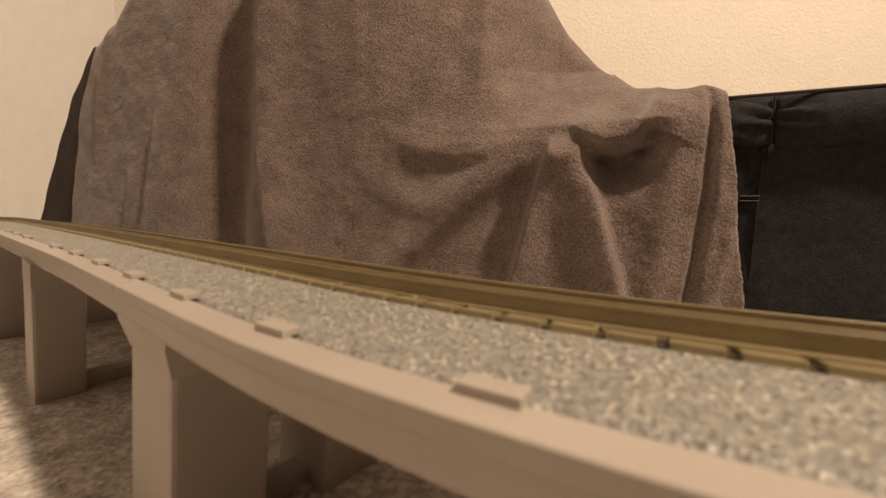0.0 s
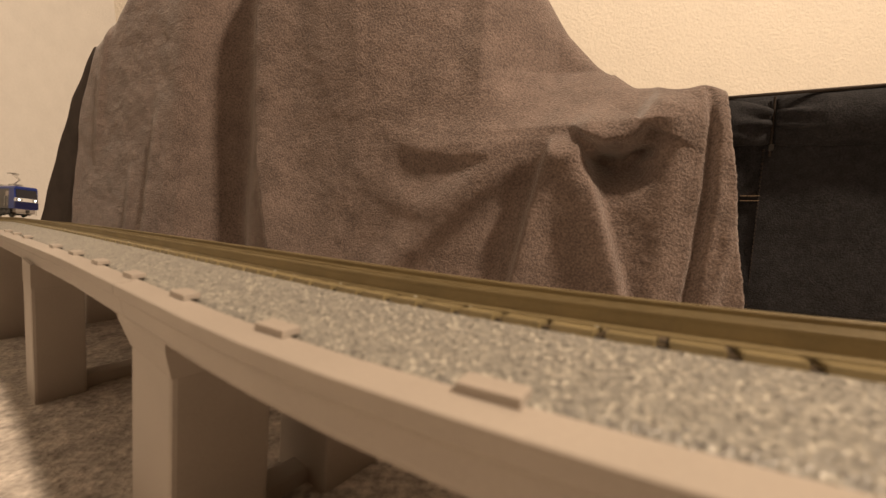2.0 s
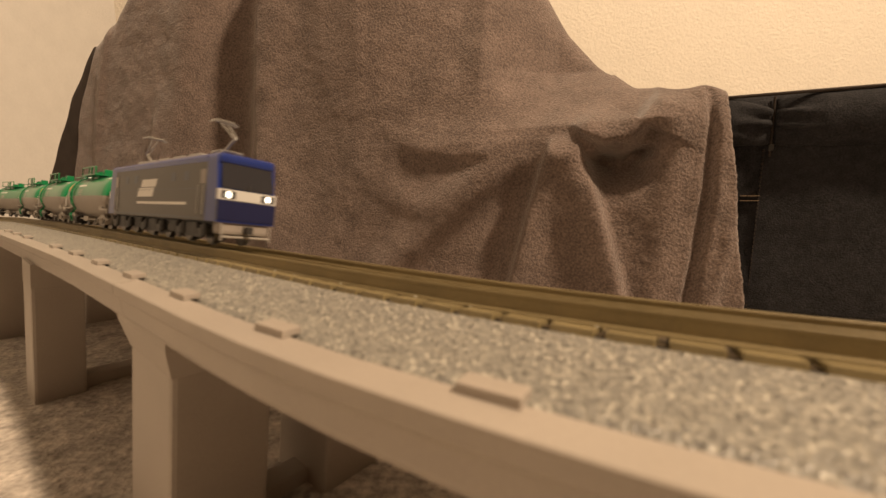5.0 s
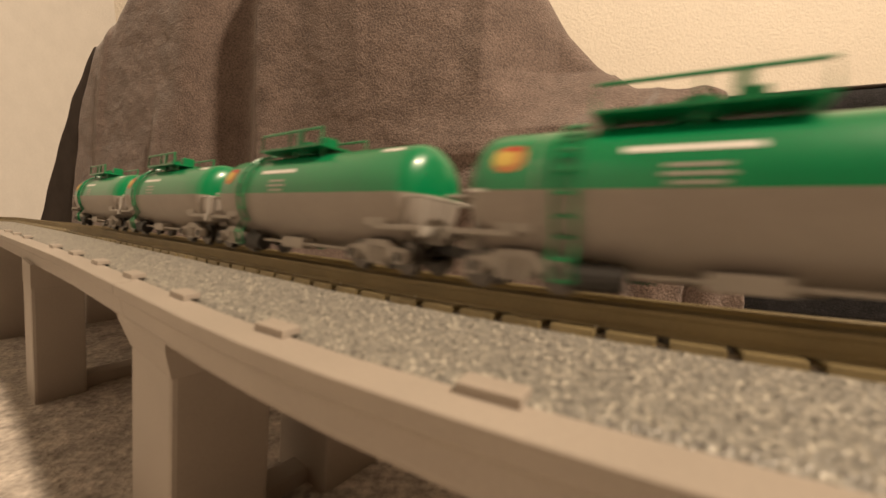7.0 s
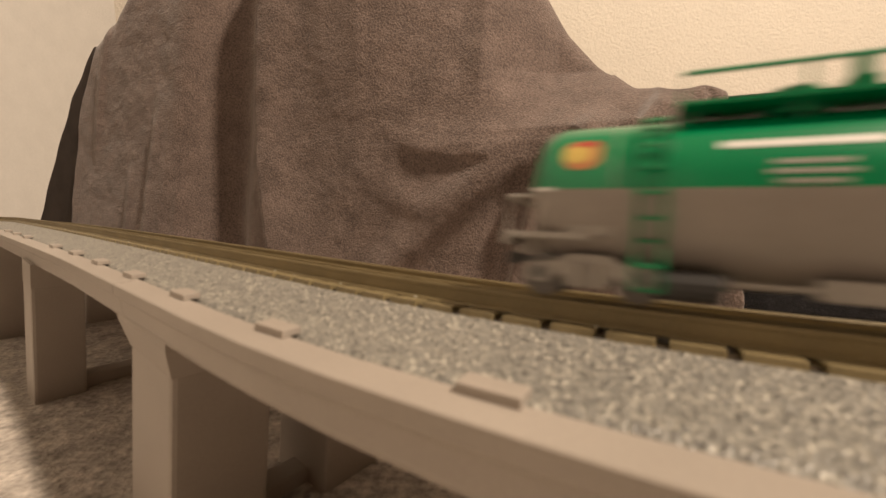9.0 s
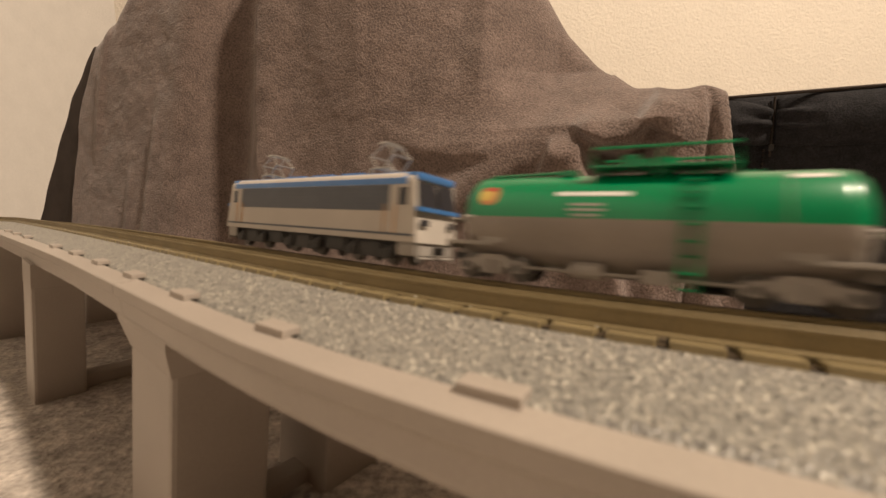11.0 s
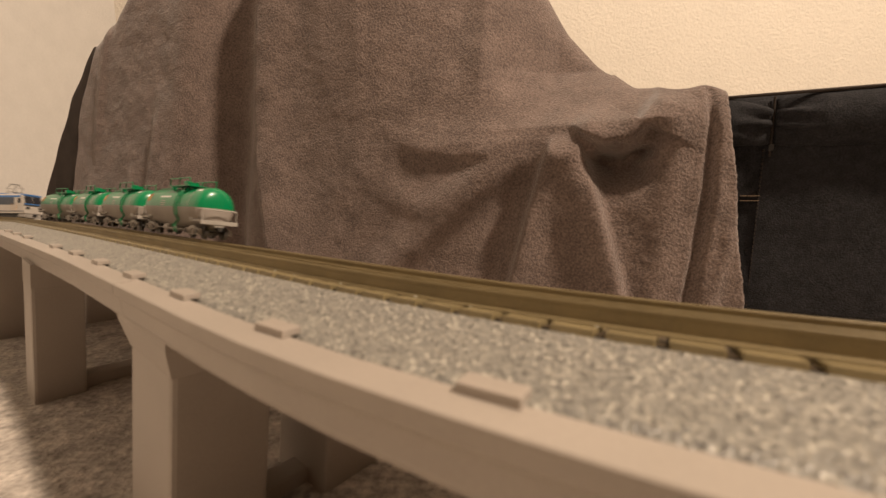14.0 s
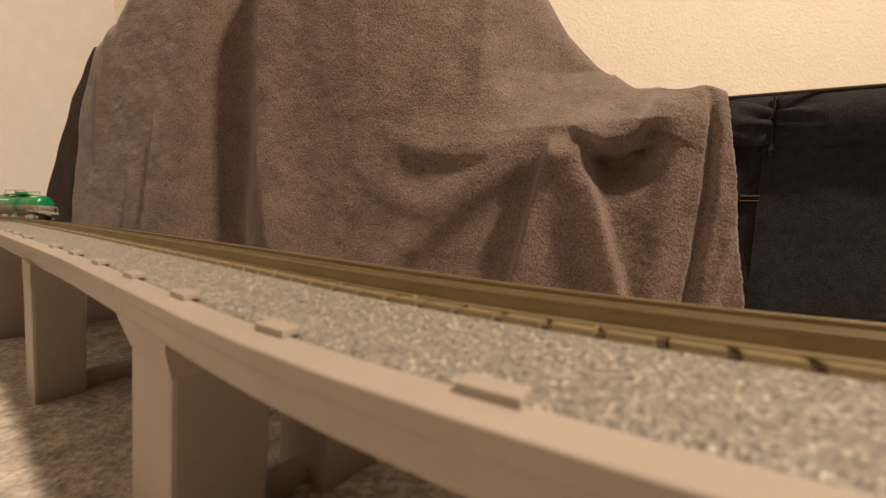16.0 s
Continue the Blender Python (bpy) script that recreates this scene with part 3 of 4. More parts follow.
def loco_gear(w):
    for x in (-38, 0, 38):
        bg = part("bogie", loco_bogie(), DARK, w, "black three-piece bogie frame")
        bg.matrix_basis = pose(x * MM * LENGTH[0], 0, 0)
        for dx in (-7.6, 7.6):
            ws = part("wheelset", wheelset(bmesh.new()), WHEEL, bg, "dark metal wheelset")
            ws.matrix_basis = pose(dx * MM, 0, 0.0002)
    part("underframe", B(-56, 56, -7.0, 7.0, 5.2, 7.4, bevel=0.3), DARK, w)
    for x in (-19.5, 19.5):
        part("equipment_box", B(x - 5, x + 5, -8.2, 8.2, 2.4, 6.2, bevel=0.4), DARK, w)
    for e in (-1, 1):
        bm = bmesh.new()
        box(bm, *sorted((e * 59.0, e * 62.0)), -1.0, 1.0, 3.6, 5.6, 0.2)
        box(bm, *sorted((e * 56.0, e * 59.5)), -0.7, 0.7, 4.0, 5.2, 0.1)
        part("coupler", bm, DARK, w, "black coupler")
        bm = bmesh.new()
        for y in (-8.0, 8.0):
            rod(bm, (e * 59.4, y, 1.6), (e * 59.4, y, 6.0), 0.3, 6)
        rod(bm, (e * 59.4, -8.0, 2.6), (e * 59.4, 8.0, 2.6), 0.3, 6)
        part("step_rail", bm, GREY_PART, w)


def blue_locomotive():
    w = empty("electric_locomotive", "blue and grey model electric locomotive with lit headlights", "model locomotive")
    loco_gear(w)
    part("body_side", prism(body_outline(9.6, 6.4, 24.2, 1.6), -50, 50), LOCO_GREY, w, "grey body with plain flat sides")
    for e in (-1, 1):
        cab = bmesh.new()
        nose(cab, body_outline(9.62, 6.4, 24.6, 1.8), e * 49.8, e * 59.0, 2.8)
        part("cab", cab, BLUE, w, "deep blue cab end")
        part("cab_skirt", B(*sorted((e * 52.5, e * 58.4)), -8.0, 8.0, 3.2, 6.6, bevel=0.8), TANK_GREY, w, "light grey cab skirt")
        part("front_band", B(*sorted((e * 57.5, e * 59.3)), -9.66, 9.66, 12.2, 15.0, bevel=0.2), LOCO_PALE, w, "pale grey front band")
        part("lower_front", B(*sorted((e * 57.5, e * 59.2)), -9.66, 9.66, 6.8, 12.1, bevel=0.2), NAVY, w, "navy lower front panel")
        bm = bmesh.new()
        vs = [bm.verts.new(c) for c in ((e * 59.15, -8.6, 15.4), (e * 59.15, 8.6, 15.4), (e * 57.25, 8.4, 22.0), (e * 57.25, -8.4, 22.0))]
        back = [bm.verts.new(v.co - Vector((e * 0.8, 0, 0))) for v in vs]
        for i in range(4):
            bm.faces.new((vs[i], vs[(i + 1) % 4], back[(i + 1) % 4], back[i]))
        bm.faces.new(vs)
        part("windscreen", bm, GLASS_DARK, w, "dark raked windscreen")
        part("window_post", B(*sorted((e * 58.0, e * 59.18)), -0.25, 0.25, 15.3, 16.6, bevel=0.05), DARK, w)
        part("cab_brow", B(*sorted((e * 53.6, e * 57.7)), -9.2, 9.2, 21.9, 24.4, bevel=0.9), BLUE, w)
        for y in (-6.6, 6.6):
            lit = e > 0
            lm = bmesh.new()
            rod(lm, (e * 59.2, y, 13.6), (e * 59.5, y, 13.6), 0.85, 14)
            part("headlight", lm, LIGHT_ON if lit else GLASS_DARK, w, "lit white headlight" if lit else "unlit headlight")
            part("headlight_surround", B(*sorted((e * 59.0, e * 59.38)), y - 2.3, y + 2.3, 12.6, 14.6, bevel=0.1), DARK, w)
        for s in (-1, 1):
            # the side pane is matte grey: its reflected light is painted on
            part("cab_window", B(*sorted((e * 45.2, e * 49.0)), *sorted((s * 9.3, s * 9.82)), 16.4, 20.2, bevel=0.05), TANK_GREY, w, "cab side window with its reflection painted pale grey")
            part("cab_door", B(*sorted((e * 44.8, e * 48.0)), *sorted((s * 9.4, s * 9.74)), 7.4, 20.8, bevel=0.08), LOCO_GREY, w, "grey cab door")
            hb = bmesh.new()
            for x in (44.4, 48.5):
                rod(hb, (e * x, s * 9.95, 8.0), (e * x, s * 9.95, 16.0), 0.18, 5)
            part("grab_rail", hb, METAL, w)
    part("roof_band", prism([(-9.7, 22.2), (9.7, 22.2), (9.6, 23.6), (8.2, 24.55), (-8.2, 24.55), (-9.6, 23.6)], -50, 50), BLUE, w, "deep blue roof edge")
    part("roof_cover", B(-34, 34, -5.6, 5.6, 24.4, 26.0, bevel=0.7), ROOF_GREY, w, "light grey roof cover")
    for x in (-24, -8, 8, 24):
        part("roof_vent", B(x - 5, x + 5, -4.4, 4.4, 25.9, 26.6, bevel=0.3), ROOF_GREY, w)
    single_arm_pantograph(w, -37.5, 1)
    single_arm_pantograph(w, 41.0, -1)
    for s in (-1, 1):
        y0, y1 = sorted((s * 9.5, s * 9.68))
        for x in (-33, -21, 21, 33):
            part("louvre_window", B(x - 2.2, x + 2.2, y0, y1, 17.5, 20.2, bevel=0.03), SLATE, w, "dark louvred side window")
        for x0, x1, za, zb in ((-14, 3, 16.1, 18.6), (-18, 0, 12.9, 15.8)):
            bm = bmesh.new()
            a = [bm.verts.new((x, y, z)) for y in (y0, y1) for x, z in ((x0, za), (x1, za), (x1 + 1.6, zb), (x0 + 1.6, zb))]
            for f in ((0, 1, 2, 3), (7, 6, 5, 4), (0, 4, 5, 1), (1, 5, 6, 2), (2, 6, 7, 3), (3, 7, 4, 0)):
                bm.faces.new([a[m] for m in f])
            part("lettering", bm, WHITE, w, "white slanted lettering block")
        part("side_stripe", B(-18, 34, y0, y1, 10.5, 11.3), WHITE, w, "white side stripe")
        part("side_panel_line", B(-46, 46, y0, y1, 15.05, 15.2), SLATE, w)
        part("sill_line", B(-46, 46, y0, y1, 6.8, 7.2), SLATE, w)
    return w


def cream_locomotive():
    w = empty("electric_locomotive", "cream and blue model electric locomotive with slate louvres", "model locomotive")
    loco_gear(w)
    part("body_side", prism(body_outline(9.5, 6.4, 24.0, 2.2), -52, 52), CREAM, w, "cream lower body")
    for s in (-1, 1):
        y0, y1 = sorted((s * 9.3, s * 9.64))
        part("louvre_panel", B(-47, 47, y0, y1, 14.0, 20.7, bevel=0.05), SLATE, w, "slate blue louvred upper side")
        for z in (15.2, 16.4, 17.6, 18.8, 20.0):
            part("louvre_slat", B(-46, 46, *sorted((s * 9.5, s * 9.76)), z, z + 0.45), SLATE, w)
        part("side_stripe", B(-58, 58, y0, y1, 7.9, 8.5), SLATE, w, "dark lower stripe")
        for e in (-1, 1):
            part("cab_door", B(*sorted((e * 47.2, e * 50.0)), y0, y1, 8.8, 20.6, bevel=0.06), CREAM, w)
            part("cab_window", B(*sorted((e * 51.0, e * 54.6)), *sorted((s * 9.2, s * 9.62)), 15.6, 20.0, bevel=0.05), GLASS_DARK, w, "dark cab side window")
            hb = bmesh.new()
            for x in (45.4, 50.0):
                rod(hb, (e * x, s * 9.85, 8.4), (e * x, s * 9.85, 15.6), 0.2, 5)
            part("grab_rail", hb, GRAB, w, "ochre grab rail")
    part("roof_band", prism([(-9.62, 20.8), (9.62, 20.8), (9.5, 22.4), (7.2, 24.2), (-7.2, 24.2), (-9.5, 22.4)], -54, 54), SKY_BLUE, w, "mid blue roof")
    for e in (-1, 1):
        cab = bmesh.new()
        nose(cab, body_outline(9.5, 6.4, 23.6, 2.2), e * 51.9, e * 59.4, 3.0)
        part("cab", cab, CREAM, w, "cream raked cab front")
        bm = bmesh.new()
        for y0, y1 in ((-8.2, -0.5), (0.5, 8.2)):
            vs = [bm.verts.new(c) for c in ((e * 59.3, y0, 15.4), (e * 59.3, y1, 15.4), (e * 57.35, y1, 21.6), (e * 57.35, y0, 21.6))]
            back = [bm.verts.new(v.co - Vector((e * 0.8, 0, 0))) for v in vs]
            for i in range(4):
                bm.faces.new((vs[i], vs[(i + 1) % 4], back[(i + 1) % 4], back[i]))
            bm.faces.new(vs)
        part("windscreen", bm, GLASS_DARK, w, "dark split windscreen")
        part("front_band", B(*sorted((e * 58.2, e * 59.75)), -9.55, 9.55, 14.2, 15.3, bevel=0.15), SKY_BLUE, w, "blue band under the windscreen")
        part("cab_brow", B(*sorted((e * 53.5, e * 57.6)), -8.8, 8.8, 22.0, 24.0, bevel=0.7), SKY_BLUE, w)
        for y in (-6.4, 6.4):
            part("headlight", B(*sorted((e * 59.3, e * 59.8)), y - 1.8, y + 1.8, 10.6, 12.2, bevel=0.2), GLASS_DARK, w, "unlit headlight")
        part("cab_skirt", B(*sorted((e * 51.0, e * 58.8)), -8.8, 8.8, 3.0, 6.5, bevel=0.5), GREY_PART, w, "light grey cab skirt")
    for x in (-22, -4, 14):
        part("roof_vent", B(x - 6, x + 6, -4.8, 4.8, 24.1, 25.2, bevel=0.4), SKY_BLUE, w)
    diamond_pantograph(w, -36.0)
    diamond_pantograph(w, 36.0)
    return w


def ride(u, away, flip):
    """The pose of a vehicle whose middle stands at u on the near or the far track."""
    l, dz = (FAR_SPACING, FAR_DROP) if away else (0.0, 0.0)
    at = place(u, l, dz - 1.3) * MM
    lean = LEAN
    return LINE @ Matrix.Translation(at) @ pose(0, 0, 0, 0, 0, turn(u)) @ pose(0, 0, 0, -lean) @ pose(0, 0, 0, 0, 0, 180 if flip else 0)


def near_front(t):
    return -44.8 - (129.8 if t < 7.0 else 127.2) * (t - 7.0)


def far_front(t):
    return 295.0 + 156.0 * (t - 12.0) + 8.0 * max(0.0, t - 12.5)


LENGTH[:] = (0.86, 0.87, 1.07)
blue_loco = blue_locomotive()
LENGTH[:] = (0.88, 0.92, 1.07)
cream_loco = cream_locomotive()
LENGTH[:] = (0.90, 1.0, 1.085)
near_wagons = [tank_wagon("green over grey model tank wagon with orange emblem", "wagons behind the blue locomotive")]
for i in range(3):
    near_wagons.append(copy_thing(near_wagons[0], Matrix.Identity(4)))
LENGTH[:] = (1.0, 1.0, 1.0)
far_wagons = []
for i in range(4):
    c = copy_thing(near_wagons[0], Matrix.Identity(4))
    far_wagons.append(tagged(c, group="wagons behind the cream locomotive"))


# ---- draped blanket, cushion and dark sheet behind the railway ----
DRAPE_TURN = math.degrees(math.atan(0.407))
DRAPE = pose(0.0, 0.385, 0.0, 0, 0, -DRAPE_TURN)   # x along the cloth, -y towards the railway
# each fold: its crest, its width on the two sides of the crest (above or left, below or right), its height, how it eases out
FOLDS = [
    # straight falls at the left-hand end
    (((-19.6, 33.0), (-20.5, 24.0), (-20.9, 18.0), (-20.7, 11.0), (-19.3, 3.0)), 0.9, 3.2, 1.3, 0.0),
    (((-24.4, 33.0), (-25.4, 24.0), (-26.4, 15.0), (-27.6, 3.0)), 3.8, 3.0, -2.6, 0.0),
    (((-29.6, 33.0), (-32.0, 24.0), (-34.8, 15.0), (-38.0, 3.0)), 3.0, 2.4, 0.8, 0.0),
    (((-35.6, 24.6), (-37.4, 16.0), (-39.6, 6.0), (-40.4, 2.0)), 0.8, 1.3, 0.5, 0.35),
    (((-42.5, 14.0), (-44.6, 3.0)), 0.7, 1.0, 0.35, 0.4),
    (((-46.6, 27.4), (-49.0, 20.0), (-51.4, 11.0)), 0.8, 0.8, 0.3, 0.4),
    (((-33.6, 12.0), (-35.0, 3.0)), 0.8, 0.8, 0.3, 0.4),
    (((-13.4, 30.2), (-12.7, 21.7), (-11.2, 16.1)), 1.6, 1.6, 0.18, 0.4),
    # swags hanging from the peak to the left
    (((-8.4, 17.6), (-5.2, 14.6), (-1.9, 13.2), (1.2, 12.7), (4.4, 12.9), (7.0, 13.9), (9.6, 14.9)), 2.6, 0.85, 0.6, 0.45),
    (((-11.4, 17.6), (-8.7, 11.8), (-5.0, 8.8), (-2.0, 8.0), (0.9, 8.9), (4.6, 11.2), (7.5, 13.3), (9.8, 14.7)), 1.5, 1.5, 0.6, 0.5),
    (((9.6, 14.2), (7.0, 12.0), (4.0, 9.6), (1.0, 7.2), (-2.4, 4.4), (-5.0, 2.0)), 2.2, 1.1, 0.95, 0.4),
    (((1.2, 24.6), (2.4, 22.0), (4.0, 18.4), (6.6, 15.9), (9.0, 14.9)), 0.9, 1.1, 0.16, 0.45),
    (((-2.4, 24.6), (-1.0, 21.8), (0.6, 18.3), (2.4, 16.2)), 0.9, 0.9, 0.08, 0.45),
    (((5.8, 24.4), (8.0, 21.4), (11.4, 18.4), (15.5, 17.0)), 0.9, 0.9, 0.08, 0.45),
    # the tent below the peak
    (((7.4, 12.4), (6.2, 8.6), (4.6, 3.0), (4.0, 1.0)), 1.5, 1.3, -0.75, 0.3),
    (((10.2, 14.4), (9.3, 11.4), (8.2, 7.2), (7.0, 2.0), (6.8, 1.0)), 0.5, 1.5, 1.0, 0.2),
    (((10.9, 14.4), (12.3, 11.4), (13.6, 7.2), (15.1, 2.2), (15.4, 1.0)), 2.0, 0.4, 1.15, 0.18),
    (((10.5, 14.6), (10.6, 11.0), (10.8, 7.5)), 1.5, 1.5, 0.32, 0.0),
    # the deep pocket and its rolled lip
    (((13.7, 11.4), (14.7, 10.6), (15.7, 11.0)), 0.8, 1.3, -1.5, 0.0),
    (((13.5, 12.2), (15.0, 11.8), (16.2, 12.5)), 0.4, 0.9, -1.6, 0.0),
    (((10.9, 15.0), (12.2, 14.0), (13.7, 13.3), (15.2, 13.4), (16.3, 14.4), (17.2, 16.0), (17.9, 17.4)), 2.2, 0.55, 1.35, 0.18),
    (((17.4, 15.0), (16.8, 13.2), (16.4, 11.4)), 0.5, 0.7, -0.5, 0.4),
    # straight falls at the hem
    (((18.9, 16.8), (18.6, 11.0), (18.0, 5.0), (17.6, 1.0)), 1.3, 1.2, 0.45, 0.2),
    (((20.7, 16.6), (20.9, 12.6), (20.7, 8.6), (20.2, 4.0), (19.8, 0.8)), 0.25, 0.35, -0.5, 0.0),
    (((21.0, 16.6), (21.3, 12.6), (21.4, 8.6), (21.0, 4.0), (20.8, 0.8)), 0.3, 0.7, 0.3, 0.2),
    (((22.3, 9.0), (22.2, 5.0), (21.4, 1.0)), 0.4, 0.5, 0.3, 0.4),
]


def fold_height(a, b):
    """How far the cloth stands out, in centimetres, at the places (a, b) of its plane."""
    out = np.zeros_like(a)
    for line, wide_a, wide_b, height, ease in FOLDS:
        best = np.full(a.shape, 1e9)
        along = np.zeros_like(a)
        side = np.zeros_like(a)
        n = len(line) - 1
        for k, ((x0, y0), (x1, y1)) in enumerate(zip(line, line[1:])):
            dx, dy = x1 - x0, y1 - y0
            t = ((a - x0) * dx + (b - y0) * dy) / (dx * dx + dy * dy)
            t = np.clip(t, 0 if k or line[0][1] < 25 else -9, 1 if (k < n - 1 or line[-1][1] > 3.5) else 9)
            ox, oy = a - x0 - t * dx, b - y0 - t * dy
            d = np.hypot(ox, oy)
            nearer = d < best
            along = np.where(nearer, (k + np.clip(t, 0, 1)) / n, along)
            # the first side lies to the left of a fall, and above a swag that runs to the right
            flip = 1.0 if abs(dx) > abs(dy) and dx > 0 else -1.0
            side = np.where(nearer, np.tanh(flip * (dx * oy - dy * ox) / math.hypot(dx, dy) / 0.15), side)
            best = np.minimum(best, d)
        fade = np.ones_like(a)
        if line[0][1] < 25 and ease:
            fade *= np.clip(along / ease, 0, 1)
        if line[-1][1] > 3.5 and ease:
            fade *= np.clip((1 - along) / ease, 0, 1)
        fade = fade * fade * (3 - 2 * fade)
        width = wide_a * (0.5 + 0.5 * side) + wide_b * (0.5 - 0.5 * side)
        out += height * fade * np.exp(-(best / width) ** 2)
    return out


def blanket():
    top_a = [-58.5, -56.5, -54.0, -49.4, -45.1, -40.8, -30, -10, 4, 7.7, 9.7, 12.6, 15.9, 18.1, 20.3, 21.7]
    top_b = [2.0, 13.0, 22.4, 29.2, 31.0, 34.5, 38, 36, 32.4, 28.2, 24.7, 21.2, 18.3, 17.3, 17.0, 16.6]
    na, nb, back = 420, 190, 14
    av = np.linspace(-58.5, 21.7, na)
    tv = np.linspace(0, 1, nb)
    top = np.interp(av, top_a, top_b)
    top += 0.18 * np.sin(av * 1.9) * (av > 14)
    a = np.repeat(av[:, None], nb, 1)
    b = top[:, None] * tv[None, :]
    a = a + np.clip((a - 14) / 7, 0, 1) * 1.9 * (1 - b / 17.0)
    a = a + np.clip((a - 19.5) / 2.2, 0, 1) ** 2 * (0.07 * np.sin(b * 0.8) + 0.02 * np.sin(b * 4.3 + 1) + 0.015 * np.sin(b * 11.0))
    h = fold_height(a, b)
    near_top = np.exp(-(top[:, None] - b) / 0.9)
    h -= 1.3 * near_top
    h -= np.clip((a - 3) / 6, 0, 1) * np.clip(b - 14.6, 0, 6) * 0.9 * np.clip((19.0 - a) / 2, 0, 1)
    h -= 0.22 * np.clip((a + 9) / 10, 0, 1) * np.clip((17.5 - a) / 4, 0, 1) * np.clip(b - 13.5, 0, 20)
    h += 0.05 * np.clip(-29 - a, 0, 10) * np.clip((a + 54) / 12, 0, 1)
    h += 0.05 * (16 - b) * np.clip((b < 16), 0, 1)
    bm = bmesh.new()
    grid = []
    for i in range(na):
        row = []
        for j in range(nb):
            wob = 0.12 * noise.noise((a[i, j] * 0.35, b[i, j] * 0.35, 1.5)) + 0.05 * noise.noise((a[i, j] * 1.3, b[i, j] * 1.3, 4.5))
            row.append(bm.verts.new((a[i, j] * 10, -(h[i, j] + wob) * 10, b[i, j] * 10)))
        e = row[-1].co
        for k in range(1, back + 1):
            row.append(bm.verts.new((e.x, e.y + k * 8.0, e.z - 0.25 * k * k)))
        grid.append(row)
    for p, q in zip(grid, grid[1:]):
        for j in range(len(p) - 1):
            bm.faces.new((p[j], p[j + 1], q[j + 1], q[j]))
    ob = mesh_ob("blanket", bm, BLANKET, True)
    so = ob.modifiers.new("thickness", "SOLIDIFY")
    so.thickness, so.offset = 0.0025, -1.0
    ob.matrix_world = DRAPE
    return tagged(ob, "taupe fleece blanket draped in deep folds to the carpet", "blanket")


blanket()


def dark_sheet():
    # charcoal sheet just behind the blanket, reaching past its left-hand edge
    bm = bmesh.new()
    rows = []
    for i in range(60):
        a = -70.6 + 21.0 * i / 59
        top = float(np.interp(a, (-70.6, -67.0, -62.2, -55.6, -49.8), (0.6, 5.6, 13.2, 22.6, 28.6)))
        rows.append([bm.verts.new((a * 10, 4 + 0.6 * math.sin(a * 1.5), top * 10 * k / 29)) for k in range(30)])
    for p, q in zip(rows, rows[1:]):
        for k in range(29):
            bm.faces.new((p[k], p[k + 1], q[k + 1], q[k]))
    ob = mesh_ob("edge_sheet", bm, BLACK_CLOTH, True)
    so = ob.modifiers.new("thickness", "SOLIDIFY")
    so.thickness, so.offset = 0.002, 0.0
    ob.matrix_world = DRAPE
    return tagged(ob, "charcoal sheet along the left-hand edge of the fleece blanket", "cloth")


dark_sheet()


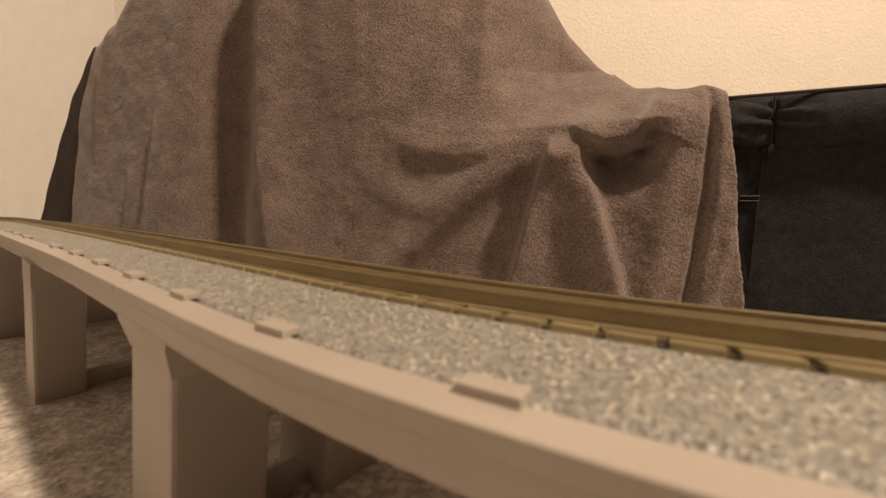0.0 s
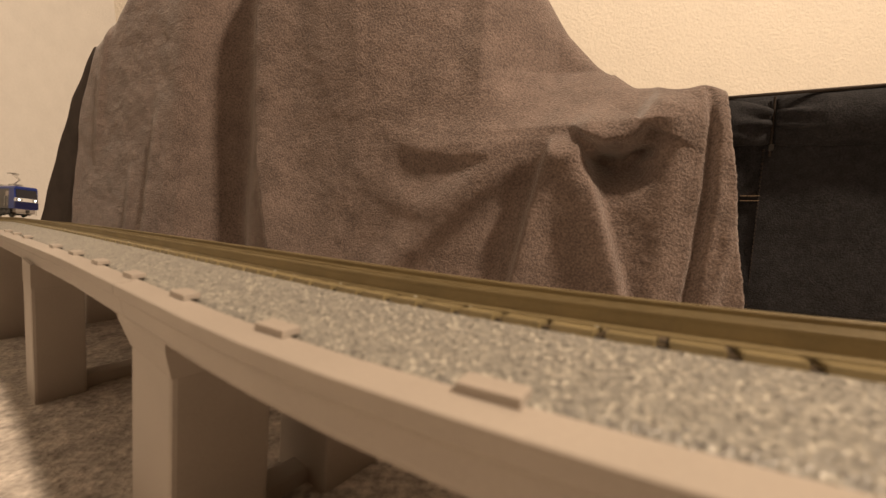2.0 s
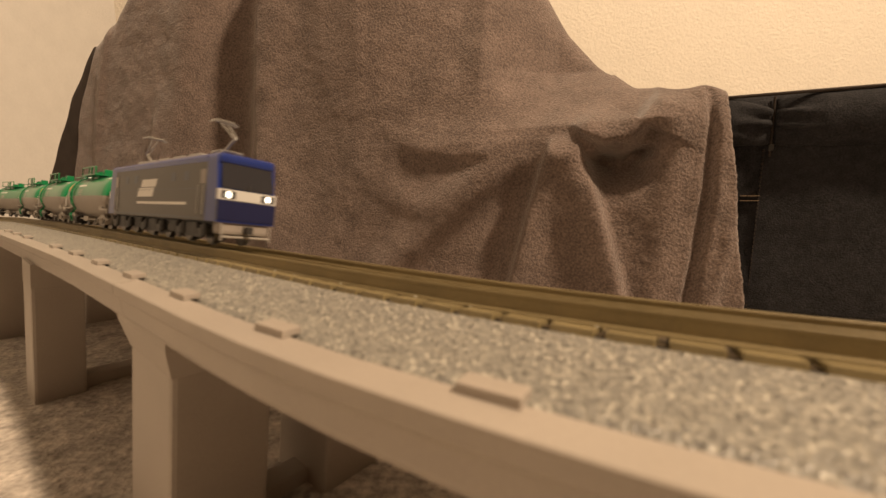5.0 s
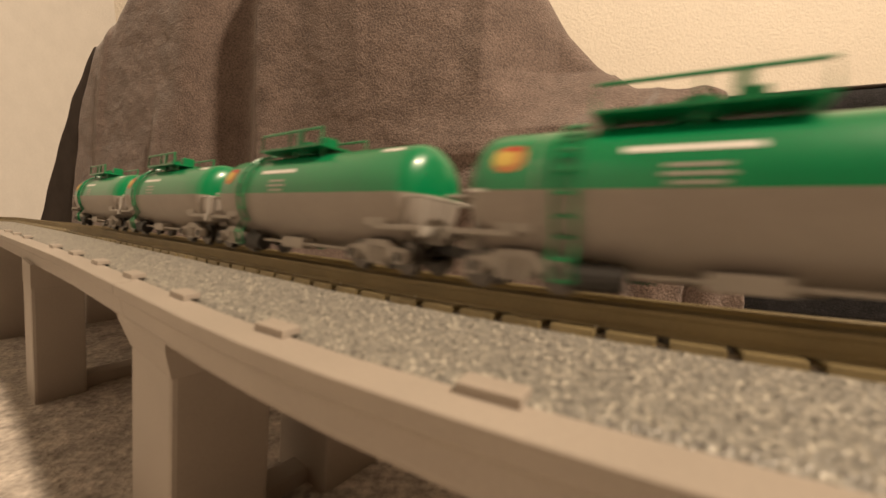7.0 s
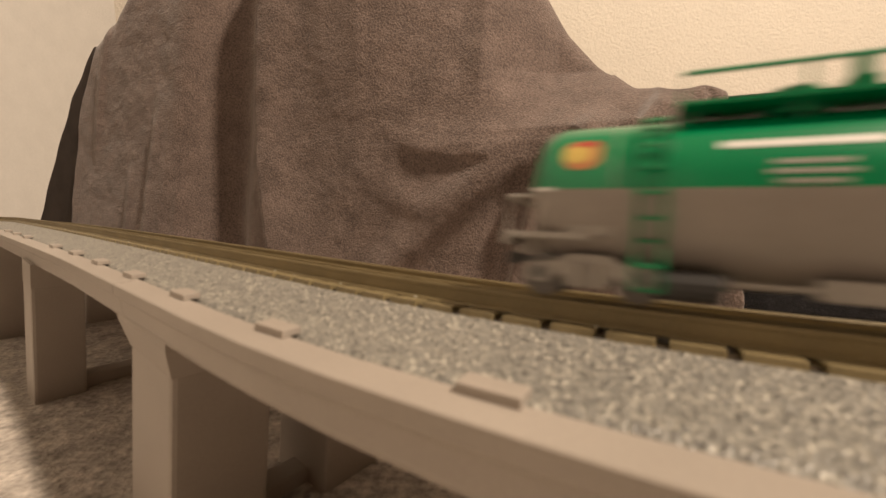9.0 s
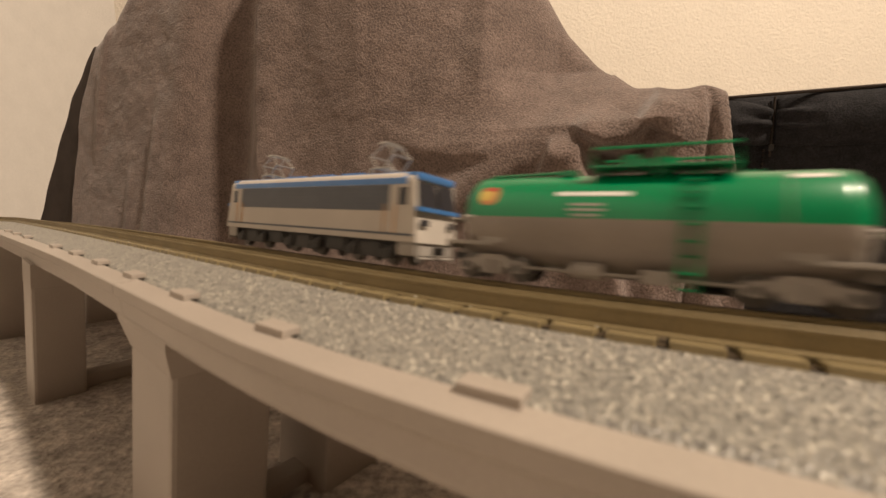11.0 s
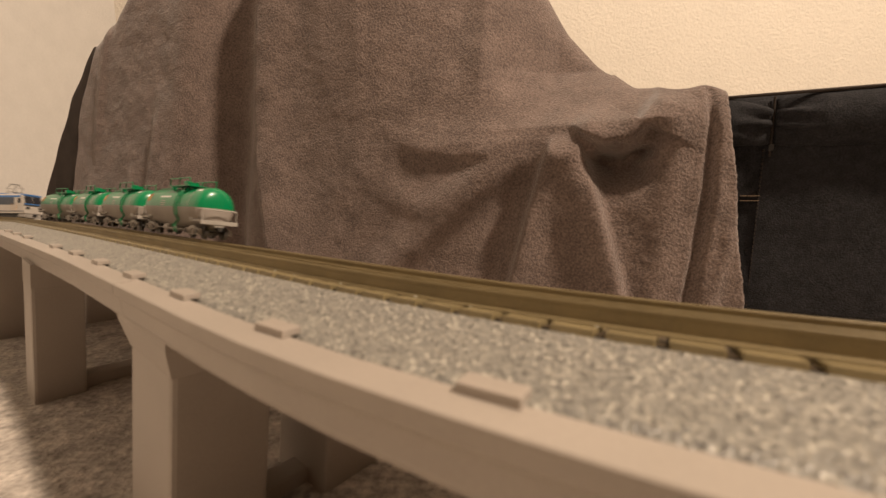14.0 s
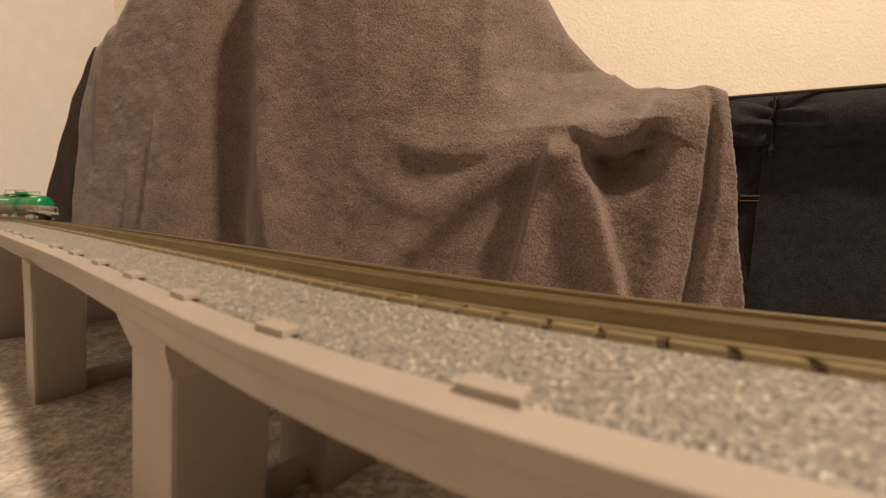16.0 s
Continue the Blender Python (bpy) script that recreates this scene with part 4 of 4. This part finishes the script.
def denim_cushion():
    c = empty("denim_cushion", "black denim floor cushion with a rolled pinched top", "cushion")
    c.matrix_world = DRAPE
    # lower panel
    bm = bmesh.new()
    n = 60
    rows = []
    for i in range(n + 1):
        a = 185 + 335 * i / n
        rows.append([bm.verts.new((a, 21 + 1.6 * noise.noise((a * 0.03, z * 0.03, 2)) - 0.02 * (125 - z), z)) for z in np.linspace(0, 161, 30)])
    for p, q in zip(rows, rows[1:]):
        for j in range(29):
            bm.faces.new((p[j], p[j + 1], q[j + 1], q[j]))
    ob = part("panel", bm, DENIM, c, "flat black denim front panel", True)
    so = ob.modifiers.new("thickness", "SOLIDIFY")
    so.thickness, so.offset = 0.004, 0.0

    def roll(a0, a1, pinch_lo, pinch_hi):
        bm = bmesh.new()
        rings = []
        for i in range(97):
            a = a0 + (a1 - a0) * i / 96
            k = 1.0
            for on, edge in ((pinch_lo, a0), (pinch_hi, a1)):
                if on:
                    k = min(k, 0.40 + 0.60 * min(1.0, abs(a - edge) / 26.0) ** 0.7)
            mid = 142.6 + (a - 240) * 0.008
            ring = []
            for m in range(40):
                w = 2 * math.pi * m / 40
                pucker = 1 + (1 - k) * 0.7 * math.sin(w * 7 + a * 0.09 + 1.3 * math.sin(w * 3))
                yy = 19.0 - 11.0 * k * pucker * max(-0.4, math.cos(w))
                zz = mid + 19.0 * (0.35 + 0.65 * k) * pucker * math.sin(w) * (1.0 if math.cos(w) > -0.2 else 0.95)
                ring.append(bm.verts.new((a, yy + 0.6 * noise.noise((a * 0.08, w * 2, 5)), zz)))
            rings.append(ring)
        for p, q in zip(rings, rings[1:]):
            for m in range(40):
                bm.faces.new((p[m], p[(m + 1) % 40], q[(m + 1) % 40], q[m]))
        bm.faces.new(rings[0][::-1])
        bm.faces.new(rings[-1])
        return bm

    part("roll", roll(185, 247.6, False, True), DENIM, c, "pinched black denim roll", True)
    part("roll", roll(250.4, 520, True, False), DENIM, c, "long black denim roll", True)
    tie = bmesh.new()
    rod(tie, (249.0, 18.0, 118), (249.0, 18.0, 160), 0.8, 10)
    part("tie", tie, BLACK_CLOTH, c, "black tie between the rolls")
    part("tie_end", B(247.6, 250.8, 16.6, 18.2, 122, 126.5, bevel=0.4), DARK, c, "small dark tie end")
    edge = bmesh.new()
    rod(edge, (175, 14, 160.6), (520, 14, 162.4), 1.2, 8)
    part("piping", edge, BLACK_CLOTH, c, "black piped top edge")
    for z in (86.0, 89.6):
        st = bmesh.new()
        box(st, 233.0, 244.5, 15.5, 21.0, z - 0.16, z + 0.16)
        part("stitch", st, THREAD, c, "pale thread bar tack")
    for i in range(38):
        z = 3 + i * 3.2
        st = bmesh.new()
        box(st, 244.0 - 0.02 * (90 - z), 244.6 - 0.02 * (90 - z), 16.0, 21.0, z, z + 1.9)
        part("stitch", st, BLACK_CLOTH, c)
    return c


denim_cushion()

# ---- sleepers, each a piece of its track ----
proto = {}


def lay_sleepers(track, shift, drop, u0, u1, pitch):
    k = math.ceil((u0 - PHASE) / pitch)
    while PHASE + pitch * k < u1:
        u = PHASE + pitch * k
        m = Matrix.Translation(place(u, shift, canted(0.0, drop)) * MM) @ pose(0, 0, 0, 0, 0, turn(u)) @ pose(0, 0, 0, -math.degrees(math.atan(CANT)))
        if pitch not in proto:
            ob = part("sleeper", sleeper_mesh(pitch), SLEEPER, track)
            ob.matrix_basis = m
            proto[pitch] = ob
        else:
            share("sleeper", proto[pitch], track, m)
        k += 1


lay_sleepers(near_track, 0.0, 0.0, -80.0, 640.0, PITCH_SLEEPER)
lay_sleepers(far_track, FAR_SPACING, FAR_DROP, -60.0, 640.0, FAR_PITCH)


def sparkle_grains():
    """Loose pale grains on the sleepers and along the rails, added for sparkles of light."""
    rng = random.Random(7)
    bm = bmesh.new()
    for i in range(70):
        u, l = rng.uniform(-20, 420), rng.choice((rng.uniform(-8, -5.8), rng.uniform(-4, 4), rng.uniform(5.8, 8)))
        r = rng.uniform(0.13, 0.26)
        m = Matrix.Translation(place(u, l, canted(l, -4.5) + r * 0.5)) @ Euler((rng.uniform(0, 6), rng.uniform(0, 6), rng.uniform(0, 6))).to_matrix().to_4x4()
        bmesh.ops.create_icosphere(bm, subdivisions=1, radius=r, matrix=m)
    ob = mesh_ob("sparkle_grains", bm, GRAIN)
    ob.matrix_world = LINE
    return tagged(ob, "loose pale glassy grains added for the sparkles on the track", "ballast", kind="stuff")


sparkle_grains()


def motions():
    times = [i * 0.5 for i in range(33)]
    walk(blue_loco, [(t, ride(near_front(t) - 45.0, False, False)) for t in times])
    for k, w in enumerate(near_wagons, 1):
        walk(w, [(t, ride(near_front(t) + 81.4 * k - 34.1, False, False)) for t in times])
    walk(cream_loco, [(t, ride(far_front(t) - 15.0, True, True)) for t in times])
    for k, w in enumerate(far_wagons, 1):
        walk(w, [(t, ride(far_front(t) - 85.8 * k - 34.0, True, True)) for t in times])


motions()
